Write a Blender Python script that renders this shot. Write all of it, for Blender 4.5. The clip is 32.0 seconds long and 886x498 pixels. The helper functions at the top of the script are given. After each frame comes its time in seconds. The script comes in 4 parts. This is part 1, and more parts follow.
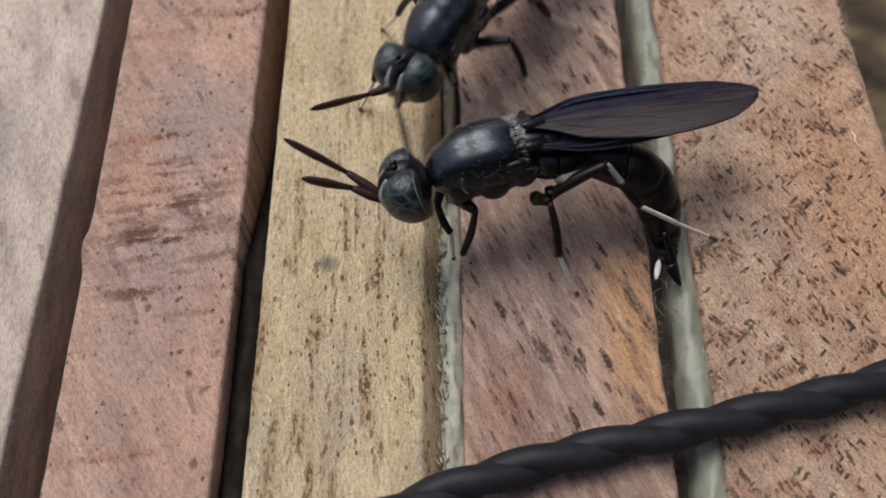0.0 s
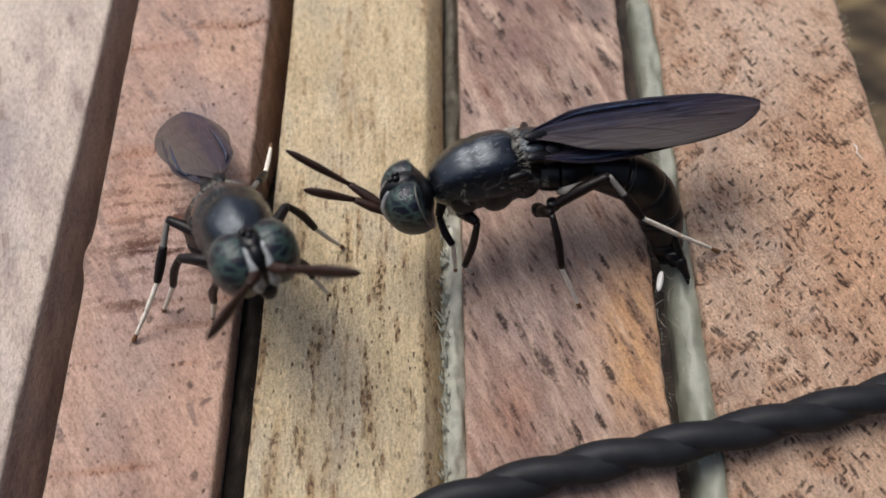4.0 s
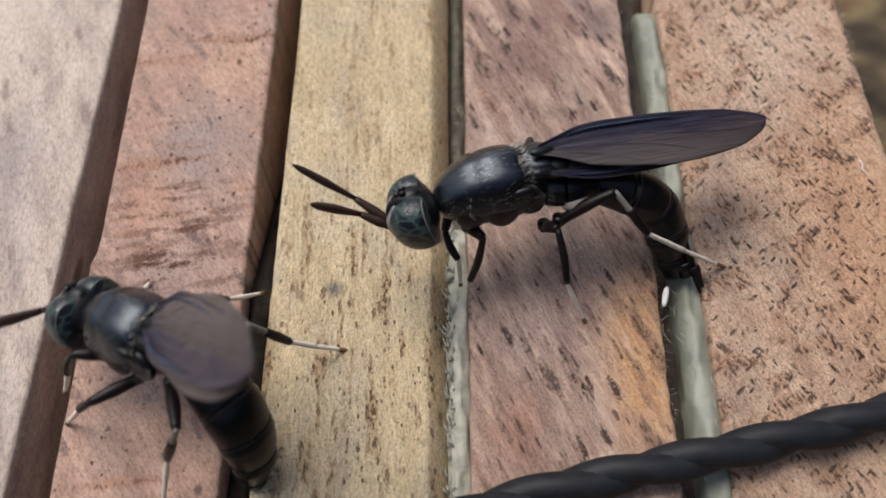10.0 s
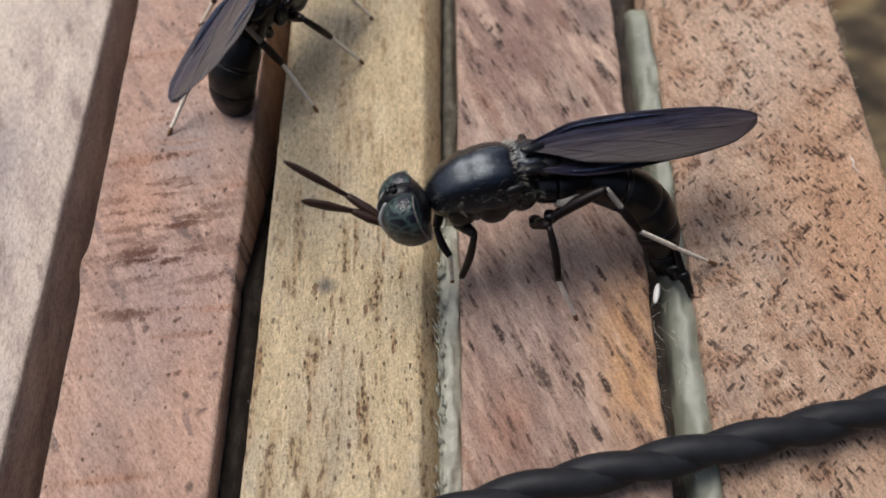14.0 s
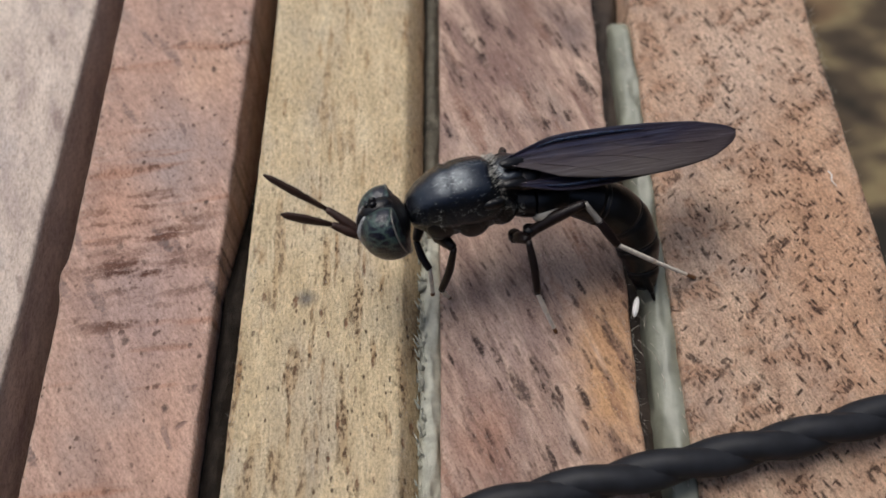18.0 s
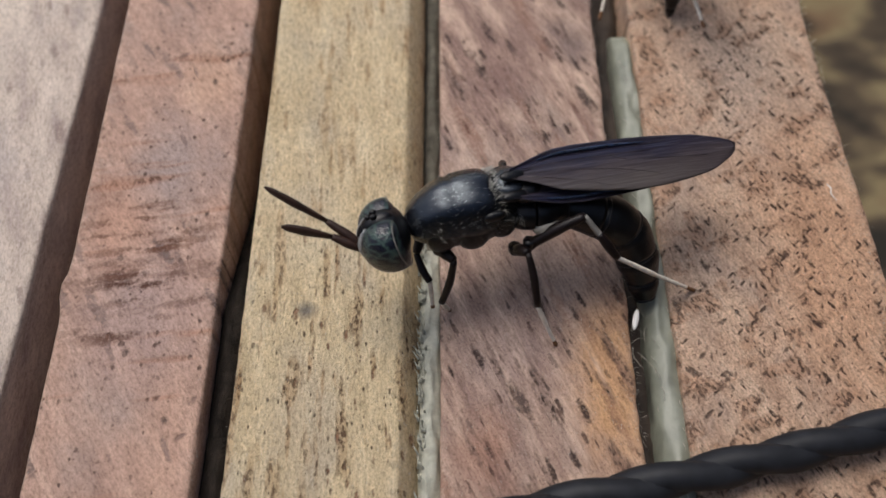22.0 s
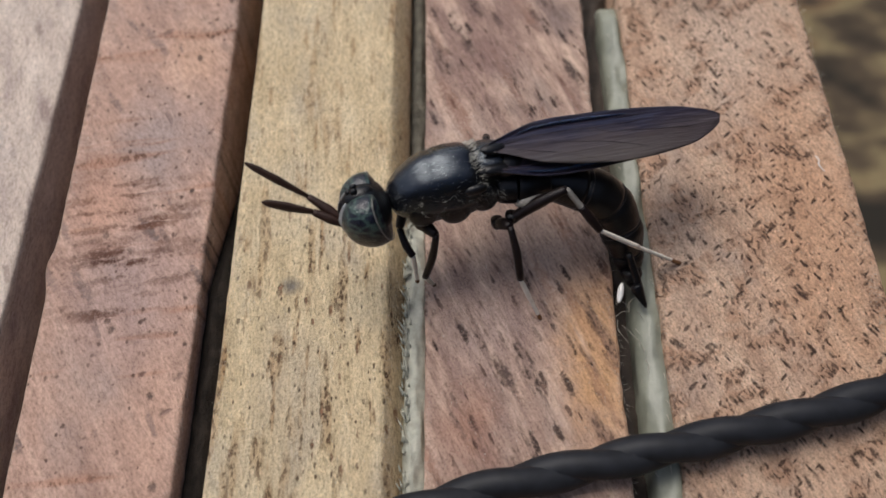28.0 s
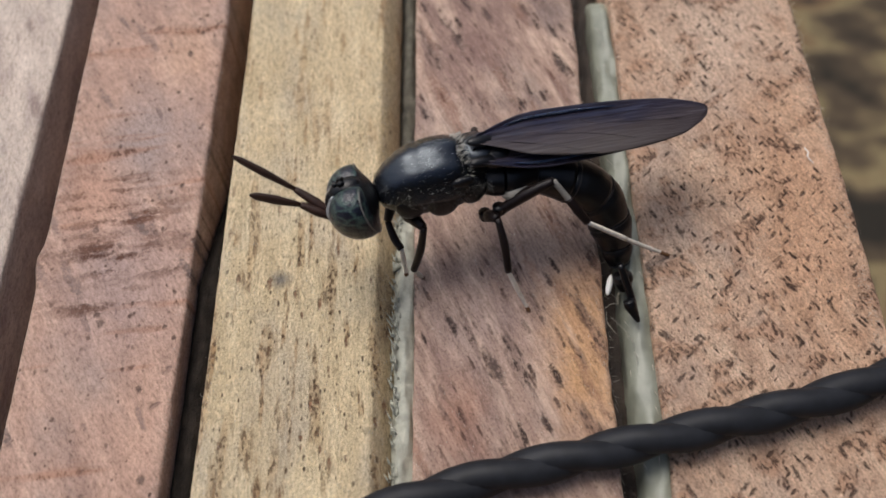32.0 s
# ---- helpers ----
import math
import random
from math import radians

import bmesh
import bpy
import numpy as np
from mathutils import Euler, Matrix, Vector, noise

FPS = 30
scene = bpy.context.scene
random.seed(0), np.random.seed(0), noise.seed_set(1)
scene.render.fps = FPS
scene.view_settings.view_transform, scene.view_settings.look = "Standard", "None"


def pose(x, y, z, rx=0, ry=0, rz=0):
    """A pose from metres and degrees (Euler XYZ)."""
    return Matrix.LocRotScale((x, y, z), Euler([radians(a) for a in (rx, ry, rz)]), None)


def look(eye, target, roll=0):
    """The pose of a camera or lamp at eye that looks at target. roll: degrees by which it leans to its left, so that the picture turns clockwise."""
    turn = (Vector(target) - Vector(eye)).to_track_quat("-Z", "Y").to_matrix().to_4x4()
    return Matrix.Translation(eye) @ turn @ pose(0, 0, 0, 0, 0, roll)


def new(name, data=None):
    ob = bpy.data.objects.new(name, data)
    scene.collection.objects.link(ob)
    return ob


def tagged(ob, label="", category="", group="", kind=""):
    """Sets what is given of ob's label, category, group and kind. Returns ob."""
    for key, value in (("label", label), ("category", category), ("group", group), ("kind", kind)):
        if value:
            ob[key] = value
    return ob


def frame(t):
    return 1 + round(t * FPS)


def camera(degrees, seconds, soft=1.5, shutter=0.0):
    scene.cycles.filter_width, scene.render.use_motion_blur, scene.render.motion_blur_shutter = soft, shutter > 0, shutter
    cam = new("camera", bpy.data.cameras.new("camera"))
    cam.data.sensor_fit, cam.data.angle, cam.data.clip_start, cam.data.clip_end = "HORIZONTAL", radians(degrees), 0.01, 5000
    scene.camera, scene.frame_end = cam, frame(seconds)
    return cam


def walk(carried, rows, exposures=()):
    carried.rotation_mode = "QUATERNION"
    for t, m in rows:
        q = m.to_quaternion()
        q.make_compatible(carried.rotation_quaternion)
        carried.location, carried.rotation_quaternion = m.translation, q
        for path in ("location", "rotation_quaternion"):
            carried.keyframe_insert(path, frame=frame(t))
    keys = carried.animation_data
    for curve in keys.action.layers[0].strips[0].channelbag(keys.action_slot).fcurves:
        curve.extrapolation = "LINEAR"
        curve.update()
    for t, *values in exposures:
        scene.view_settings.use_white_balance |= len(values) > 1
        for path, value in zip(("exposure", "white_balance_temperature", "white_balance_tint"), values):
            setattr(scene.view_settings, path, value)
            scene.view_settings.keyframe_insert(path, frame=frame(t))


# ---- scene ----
MM = 0.001
cam = camera(55, 32.0, soft=1.6, shutter=0.5)
EXPOSURES = [(0, 0.05), (0.5, 0.05), (1, 0.06), (2, 0.17), (3, 0.27), (6, 0.27), (8, 0.35), (10, 0.28), (12, 0.30), (13, 0.27), (15, 0.21), (18, 0.10), (21, 0.07), (28, 0.13), (30, 0.20), (32, 0.19)]
PATH = [
    (0, look((0.00033, -0.02028, 0.03806), (0.00038, 0.00011, -0.00206), -0.29)),
    (0.5, look((0.00037, -0.02031, 0.03798), (0.00037, 0.00042, -0.00196), -0.47)),
    (1, look((0.00036, -0.02030, 0.03805), (0.00029, 0.00048, -0.00186), -0.53)),
    (1.5, look((0.00029, -0.02052, 0.03796), (0.00018, 0.00009, -0.00205), -0.78)),
    (2, look((0.00032, -0.02053, 0.03794), (0.00023, 0.00009, -0.00205), -0.75)),
    (2.5, look((0.00033, -0.02040, 0.03801), (0.00034, 0.00020, -0.00200), -0.51)),
    (3, look((0.00032, -0.02034, 0.03798), (0.00032, 0.00037, -0.00197), -0.44)),
    (3.5, look((0.00035, -0.02022, 0.03806), (0.00033, 0.00063, -0.00182), -0.38)),
    (5.5, look((0.00022, -0.02055, 0.03794), (0.00002, 0.00045, -0.00186), -0.96)),
    (6, look((0.00024, -0.02051, 0.03805), (0.00003, 0.00037, -0.00181), -0.89)),
    (6.5, look((0.00020, -0.02035, 0.03816), (-0.00001, 0.00052, -0.00170), -0.80)),
    (7, look((0.00016, -0.02018, 0.03814), (-0.00001, 0.00094, -0.00160), -0.50)),
    (7.5, look((0.00016, -0.02028, 0.03816), (-0.00004, 0.00094, -0.00152), -0.61)),
    (8, look((0.00018, -0.02041, 0.03806), (0.00000, 0.00057, -0.00175), -0.80)),
    (8.5, look((0.00011, -0.02026, 0.03806), (0.00001, 0.00065, -0.00178), -0.50)),
    (9, look((0.00021, -0.02026, 0.03814), (0.00001, 0.00092, -0.00157), -0.69)),
    (9.5, look((0.00016, -0.02011, 0.03815), (0.00001, 0.00120, -0.00148), -0.48)),
    (10, look((0.00016, -0.02010, 0.03814), (0.00001, 0.00132, -0.00143), -0.45)),
    (10.5, look((0.00027, -0.02005, 0.03823), (0.00004, 0.00133, -0.00137), -0.62)),
    (11, look((-0.00006, -0.01999, 0.03804), (-0.00008, 0.00126, -0.00163), -0.15)),
    (11.5, look((-0.00013, -0.01995, 0.03805), (-0.00014, 0.00118, -0.00168), -0.11)),
    (12, look((-0.00011, -0.02004, 0.03801), (-0.00016, 0.00109, -0.00172), -0.19)),
    (12.5, look((-0.00001, -0.02008, 0.03804), (-0.00005, 0.00094, -0.00175), -0.24)),
    (13, look((-0.00006, -0.02014, 0.03799), (0.00000, 0.00094, -0.00177), -0.00)),
    (13.5, look((0.00013, -0.01999, 0.03815), (0.00030, 0.00095, -0.00168), 0.34)),
    (14, look((0.00028, -0.01999, 0.03819), (0.00044, 0.00116, -0.00153), 0.38)),
    (14.5, look((0.00025, -0.01998, 0.03818), (0.00041, 0.00137, -0.00143), 0.50)),
    (15, look((0.00042, -0.01979, 0.03833), (0.00074, 0.00171, -0.00120), 0.94)),
    (15.5, look((0.00054, -0.01980, 0.03838), (0.00097, 0.00164, -0.00118), 1.19)),
    (17.5, look((0.00076, -0.01998, 0.03832), (0.00129, 0.00148, -0.00123), 1.26)),
    (18, look((0.00085, -0.01979, 0.03843), (0.00144, 0.00170, -0.00111), 1.52)),
    (18.5, look((0.00078, -0.01977, 0.03843), (0.00141, 0.00177, -0.00107), 1.65)),
    (19, look((0.00077, -0.01992, 0.03832), (0.00144, 0.00155, -0.00122), 1.59)),
    (19.5, look((0.00077, -0.01983, 0.03837), (0.00152, 0.00159, -0.00119), 1.87)),
    (20, look((0.00083, -0.01983, 0.03843), (0.00155, 0.00166, -0.00110), 1.80)),
    (20.5, look((0.00078, -0.01980, 0.03847), (0.00150, 0.00175, -0.00103), 1.88)),
    (21, look((0.00078, -0.01965, 0.03852), (0.00148, 0.00195, -0.00095), 1.91)),
    (21.5, look((0.00078, -0.01964, 0.03858), (0.00141, 0.00229, -0.00071), 1.87)),
    (22, look((0.00082, -0.01977, 0.03852), (0.00143, 0.00223, -0.00073), 1.68)),
    (22.5, look((0.00086, -0.01972, 0.03852), (0.00159, 0.00202, -0.00087), 1.85)),
    (23, look((0.00098, -0.01966, 0.03858), (0.00168, 0.00222, -0.00074), 1.87)),
    (23.5, look((0.00098, -0.01971, 0.03859), (0.00170, 0.00226, -0.00067), 1.92)),
    (24, look((0.00091, -0.01966, 0.03855), (0.00157, 0.00238, -0.00068), 1.82)),
    (24.5, look((0.00088, -0.01965, 0.03856), (0.00146, 0.00238, -0.00067), 1.68)),
    (26.5, look((0.00091, -0.01977, 0.03847), (0.00140, 0.00214, -0.00084), 1.32)),
    (27, look((0.00092, -0.01984, 0.03841), (0.00140, 0.00191, -0.00099), 1.20)),
    (27.5, look((0.00197, -0.02000, 0.03831), (0.00218, 0.00098, -0.00150), 0.14)),
    (28, look((0.00197, -0.01992, 0.03840), (0.00220, 0.00108, -0.00140), 0.34)),
    (28.5, look((0.00219, -0.02039, 0.03815), (0.00217, 0.00082, -0.00154), -0.47)),
    (29, look((0.00223, -0.02040, 0.03820), (0.00227, 0.00085, -0.00147), -0.29)),
    (29.5, look((0.00237, -0.02026, 0.03828), (0.00242, 0.00108, -0.00134), -0.23)),
    (30, look((0.00246, -0.02035, 0.03822), (0.00251, 0.00113, -0.00132), -0.23)),
    (30.5, look((0.00241, -0.02036, 0.03820), (0.00247, 0.00088, -0.00147), -0.31)),
    (31, look((0.00244, -0.02049, 0.03817), (0.00258, 0.00068, -0.00154), -0.24)),
    (31.5, look((0.00262, -0.02051, 0.03820), (0.00274, 0.00065, -0.00151), -0.31)),
    (32, look((0.00260, -0.02032, 0.03826), (0.00275, 0.00075, -0.00151), -0.08)),
]
walk(cam, PATH, EXPOSURES)
cam.data.dof.use_dof = True
cam.data.dof.focus_distance = 0.041
cam.data.dof.aperture_fstop = 50.0

# ---- world, sun ----
world = bpy.data.worlds.new("sky")
scene.world = world
world.use_nodes = True
wn = world.node_tree.nodes
sky = wn.new("ShaderNodeTexSky")
sky.sky_type = "NISHITA"
sky.sun_disc = False
sky.sun_elevation = radians(63)
sky.sun_rotation = radians(-45)
sky.air_density, sky.dust_density, sky.ozone_density = 1.0, 4.0, 1.0
world.node_tree.links.new(sky.outputs[0], wn["Background"].inputs[0])
wn["Background"].inputs[1].default_value = 0.128
sun = new("sun", bpy.data.lights.new("sun", "SUN"))
sun.data.energy = 1.95
sun.data.angle = radians(34)
sun.data.color = (1.0, 0.975, 0.94)
sun.matrix_basis = look((-0.32, 0.32, 0.9), (0, 0, 0))


# ---- materials ----
def mat(name, rough=0.6, spec=0.5, metal=0.0):
    m = bpy.data.materials.new(name)
    m.use_nodes = True
    nt = m.node_tree
    b = nt.nodes["Principled BSDF"]
    b.inputs["Roughness"].default_value = rough
    b.inputs["Specular IOR Level"].default_value = spec
    b.inputs["Metallic"].default_value = metal
    return m, nt, b


def nd(nt, kind, **vals):
    n = nt.nodes.new(kind)
    for k, v in vals.items():
        if k == "op":
            n.operation = v
        elif k == "blend":
            n.data_type = "RGBA"
            n.blend_type = v
        else:
            n.inputs[k].default_value = v
    return n


def mapped(nt, scale, rot=(0, 0, 0), loc=(0, 0, 0)):
    tc = nt.nodes.new("ShaderNodeTexCoord")
    rm = nd(nt, "ShaderNodeMapping", Rotation=[radians(a) for a in rot])
    sm = nd(nt, "ShaderNodeMapping", Scale=[1000 * s for s in scale], Location=loc)
    nt.links.new(tc.outputs["Object"], rm.inputs["Vector"])
    nt.links.new(rm.outputs[0], sm.inputs["Vector"])
    return sm.outputs[0]


def ramp(nt, fac, *stops):
    r = nt.nodes.new("ShaderNodeValToRGB")
    while len(r.color_ramp.elements) < len(stops):
        r.color_ramp.elements.new(0.5)
    for e, (p, c) in zip(r.color_ramp.elements, stops):
        e.position, e.color = p, (*c, 1) if len(c) == 3 else c
    nt.links.new(fac, r.inputs[0])
    return r.outputs[0]


def mix(nt, fac, a, b, blend="MIX"):
    n = nt.nodes.new("ShaderNodeMix")
    n.data_type, n.blend_type = "RGBA", blend
    for sock, v in ((n.inputs[0], fac), (n.inputs[6], a), (n.inputs[7], b)):
        if hasattr(v, "links"):
            nt.links.new(v, sock)
        elif isinstance(v, tuple):
            sock.default_value = (*v, 1)
        else:
            sock.default_value = v
    return n.outputs[2]


def bump(nt, b, height, strength, dist):
    n = nd(nt, "ShaderNodeBump", Strength=strength, Distance=dist * MM)
    nt.links.new(height, n.inputs["Height"])
    nt.links.new(n.outputs[0], b.inputs["Normal"])


def noise_tex(nt, vec, scale, detail=4, rough=0.55):
    n = nd(nt, "ShaderNodeTexNoise", Scale=scale, Detail=detail, Roughness=rough)
    nt.links.new(vec, n.inputs["Vector"])
    return n.outputs["Fac"]


def voro(nt, vec, scale=1.0, rand=1.0):
    n = nd(nt, "ShaderNodeTexVoronoi", Scale=scale, Randomness=rand)
    nt.links.new(vec, n.inputs["Vector"])
    return n


def calc(nt, op, a, b=0.0, c=0.0):
    n = nt.nodes.new("ShaderNodeMath")
    n.operation = op
    for sock, v in zip(n.inputs, (a, b, c)):
        if hasattr(v, "links"):
            nt.links.new(v, sock)
        else:
            sock.default_value = v
    return n.outputs[0]


def pores(nt, iso, scale, tilt, size, keep, warp_amt=0.3, ragged_scale=2.6):
    """A mask of short ragged vessel dashes of mixed sizes."""
    warp = nt.nodes.new("ShaderNodeVectorMath")
    warp.operation = "MULTIPLY_ADD"
    col = nd(nt, "ShaderNodeTexNoise", Scale=1.5, Detail=3)
    nt.links.new(iso, col.inputs["Vector"])
    nt.links.new(col.outputs["Color"], warp.inputs[0])
    warp.inputs[1].default_value = (warp_amt, warp_amt, 0)
    nt.links.new(mapped(nt, (scale[0], scale[1], 0.0), (0, 0, tilt)), warp.inputs[2])
    v = voro(nt, warp.outputs[0])
    sep = nt.nodes.new("ShaderNodeSeparateColor")
    nt.links.new(v.outputs["Color"], sep.inputs[0])
    # ragged outline, and a size of its own for each dash
    rag = calc(nt, "MULTIPLY_ADD", noise_tex(nt, iso, ragged_scale * 1.6, 4, 0.7), size * 1.5, -size * 0.75)
    dist = calc(nt, "ADD", calc(nt, "MULTIPLY", v.outputs["Distance"], calc(nt, "MULTIPLY_ADD", sep.outputs[1], 0.9, 0.7)), rag)
    dash = ramp(nt, dist, (size * 0.5, (1, 1, 1)), (size * 0.95, (0, 0, 0)))
    dash = mix(nt, 1.0, dash, ramp(nt, noise_tex(nt, iso, 5.5, 3, 0.7), (0.34, (0.4,) * 3), (0.5, (1, 1, 1))), "MULTIPLY")
    return mix(nt, 1.0, dash, ramp(nt, sep.outputs[0], (keep, (0, 0, 0)), (min(keep + 0.1, 1), (1, 1, 1))), "MULTIPLY")


def pitted(nt, scale, tilt, cover, fine=(4.5, 2.0)):
    """Masks of long open-grain lanes and of the ragged pits within them."""
    lane = noise_tex(nt, mapped(nt, (scale[0], scale[1], 0.0), (0, 0, tilt), (3.7, 8.1, 0)), 1.0, 3, 0.5)
    lane = ramp(nt, lane, (cover, (0, 0, 0)), (cover + 0.09, (1, 1, 1)))
    pit = ramp(nt, noise_tex(nt, mapped(nt, (fine[0], fine[1], 0.0), (0, 0, tilt)), 1.0, 4, 0.7), (0.5, (0, 0, 0)), (0.58, (1, 1, 1)))
    return lane, mix(nt, 1.0, lane, pit, "MULTIPLY")


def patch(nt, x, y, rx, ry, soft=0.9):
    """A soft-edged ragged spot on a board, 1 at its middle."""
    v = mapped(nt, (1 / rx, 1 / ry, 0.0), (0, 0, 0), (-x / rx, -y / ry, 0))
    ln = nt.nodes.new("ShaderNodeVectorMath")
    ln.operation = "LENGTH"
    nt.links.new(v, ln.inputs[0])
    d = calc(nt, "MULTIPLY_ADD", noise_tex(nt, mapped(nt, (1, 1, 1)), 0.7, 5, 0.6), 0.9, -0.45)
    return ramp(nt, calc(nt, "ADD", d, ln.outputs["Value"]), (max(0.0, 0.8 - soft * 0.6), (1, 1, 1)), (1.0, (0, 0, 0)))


def wood(name, light, mid, dark, sets, tilt=0, rough=0.75, stain_col=None, speck=0.35, torn=0.12, patches=(), cracks=(), grain_len=2.4, dense=None, lanes=(), clump=None):
    """Rough sawn timber: fibre streaks, stains, tone patches, ragged dark pores in several sizes, fine fuzz."""
    m, nt, b = mat(name, rough, 0.2)
    iso = mapped(nt, (1, 1, 1))
    g = mapped(nt, (1.0, 0.22, 1.0), (0, 0, tilt))
    base = ramp(nt, noise_tex(nt, g, 0.9, 6, 0.6), (0.3, dark), (0.5, mid), (0.68, light))
    if stain_col:
        base = mix(nt, ramp(nt, noise_tex(nt, iso, 0.16, 3), (0.5, (0, 0, 0)), (0.68, (0.75,) * 3)), base, stain_col)
    grey = noise_tex(nt, mapped(nt, (1, 0.5, 1), (0, 0, tilt), (9, 4, 0)), 0.35, 4)
    base = mix(nt, ramp(nt, grey, (0.5, (0, 0, 0)), (0.72, (0.6,) * 3)), base, tuple(0.5 * c + 0.5 * sum(dark) / 3 for c in dark))
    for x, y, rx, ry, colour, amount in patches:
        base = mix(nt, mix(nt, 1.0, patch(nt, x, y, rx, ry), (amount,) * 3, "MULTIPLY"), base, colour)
    fine = noise_tex(nt, mapped(nt, (7, grain_len, 7), (0, 0, tilt)), 1.0, 5, 0.8)
    base = mix(nt, 0.9, base, ramp(nt, fine, (0.32, (0.5, 0.47, 0.45)), (0.5, (0.95,) * 3), (0.7, (1.25, 1.25, 1.25))), "MULTIPLY")
    grain = noise_tex(nt, iso, 8, 4, 0.75)
    base = mix(nt, speck, base, ramp(nt, grain, (0.32, (0.25, 0.2, 0.18)), (0.46, (0.95,) * 3), (0.6, (1.05,) * 3), (0.72, (1.5,) * 3)), "MULTIPLY")
    marks = []
    for scale, tl, size, keep, colour, strength in sets:
        marks.append((pores(nt, iso, scale, tl, size, keep), colour, strength))
    for scale, tl, cover, under, amount, colour, strength in lanes:
        lane, pit = pitted(nt, scale, tl, cover)
        base = mix(nt, mix(nt, 1.0, lane, (amount,) * 3, "MULTIPLY"), base, under)
        marks.append((pit, colour, strength))
    if clump:  # the pores crowd together here and thin out there
        scale, low, high, least = clump
        crowd = ramp(nt, noise_tex(nt, mapped(nt, (scale, scale * 0.6, 0.0), (0, 0, tilt), (2.2, 6.4, 0)), 1.0, 3, 0.6), (low, (least,) * 3), (high, (1, 1, 1)))
        marks = [(mix(nt, 1.0, d, crowd, "MULTIPLY"), c, k) for d, c, k in marks]
    for x, y, rx, ry, tl, colour in cracks:
        marks.append((mix(nt, 1.0, pores(nt, iso, (0.3, 1.8), tl, 0.62, 0.05, 0.6, 2.0), patch(nt, x, y, rx, ry), "MULTIPLY"), colour, 0.95))
    hole = None
    if dense:  # where the open grain lies thickest
        x, y, rx, ry, least = dense
        thick = ramp(nt, patch(nt, x, y, rx, ry, 1.2), (0.0, (least,) * 3), (0.7, (1, 1, 1)))
    for d, colour, strength in marks:
        if dense:
            d = mix(nt, 1.0, d, thick, "MULTIPLY")
        d = mix(nt, 1.0, d, (strength,) * 3, "MULTIPLY")
        base = mix(nt, d, base, colour)
        hole = d if hole is None else mix(nt, 1.0, hole, d, "LIGHTEN")
    nt.links.new(base, b.inputs["Base Color"])
    h = mix(nt, 0.6, fine, noise_tex(nt, iso, 6, 6, 0.8))
    h = mix(nt, hole, h, (0.0, 0.0, 0.0))
    bump(nt, b, h, 1.0, torn)
    return m


wood_grey = wood("grey_pink_wood", (0.66, 0.56, 0.48), (0.53, 0.44, 0.37), (0.38, 0.30, 0.27), [((1.2, 0.35), -15, 0.3, 0.6, (0.2, 0.14, 0.12), 0.6)], -12, speck=0.3,
                 patches=[(-27.0, 16.0, 5.0, 12.0, (0.70, 0.60, 0.50), 0.6), (-24.5, 4.0, 4.0, 6.0, (0.36, 0.30, 0.30), 0.5)])
wood_pink = wood("pink_wood", (0.62, 0.425, 0.335), (0.51, 0.335, 0.26), (0.37, 0.24, 0.19),
                 [((1.0, 0.75), -10, 0.17, 0.35, (0.085, 0.055, 0.045), 0.9), ((1.0, 0.24), -38, 0.3, 0.35, (0.15, 0.11, 0.10), 0.9), ((1.3, 0.32), -26, 0.24, 0.45, (0.19, 0.13, 0.115), 0.8), ((2.2, 1.7), 0, 0.23, 0.3, (0.10, 0.058, 0.045), 0.9), ((0.9, 0.5), 52, 0.16, 0.7, (0.16, 0.10, 0.085), 0.8)], -32, speck=0.45, torn=0.17,
                 cracks=[(-13.6, -0.4, 5.5, 2.0, -12, (0.07, 0.026, 0.015)), (-13.8, 2.6, 5.0, 3.4, -10, (0.11, 0.045, 0.026)), (-13.8, -3.0, 5.0, 1.8, -8, (0.10, 0.046, 0.03))],
                 lanes=[((0.09, 0.75), -9, 0.60, (0.42, 0.20, 0.12), 0.5, (0.10, 0.045, 0.028), 0.85)],
                 patches=[(-13.5, -2.0, 4.0, 5.5, (0.42, 0.30, 0.27), 0.6), (-13.2, 7.0, 3.0, 4.5, (0.37, 0.30, 0.28), 0.7), (-12.0, 13.0, 2.5, 4.0, (0.62, 0.40, 0.28), 0.6), (-15.5, 3.0, 2.5, 3.5, (0.58, 0.33, 0.23), 0.5), (-11.2, -9.0, 2.0, 5.0, (0.60, 0.38, 0.28), 0.5)], clump=(0.22, 0.36, 0.54, 0.5))
wood_yellow = wood("yellow_wood", (0.82, 0.685, 0.455), (0.725, 0.58, 0.365), (0.57, 0.445, 0.265),
                   [((2.4, 0.75), -3, 0.26, 0.55, (0.16, 0.065, 0.034), 0.85), ((4.0, 1.7), 0, 0.25, 0.5, (0.07, 0.038, 0.02), 0.9)], -3, speck=0.55, torn=0.26, stain_col=(0.68, 0.57, 0.39),
                   lanes=[((1.15, 0.16), -3, 0.55, (0.50, 0.32, 0.16), 0.45, (0.085, 0.042, 0.022), 0.92), ((2.0, 0.3), -2, 0.60, (0.42, 0.24, 0.11), 0.6, (0.06, 0.03, 0.018), 0.95), ((0.14, 2.4), 2, 0.66, (0.52, 0.40, 0.24), 0.5, (0.24, 0.15, 0.08), 0.5)],
                   # the last patch paints the chamfer's shaded side as an ochre strip
                   patches=[(-5.4, -1.7, 0.7, 0.6, (0.16, 0.15, 0.14), 0.85), (-5.0, -7.0, 2.5, 4.0, (0.56, 0.46, 0.33), 0.55), (-0.1, 0, 0.75, 40, (0.50, 0.35, 0.17), 0.5)], dense=(-3.5, -6.0, 9.0, 11.0, 0.5))
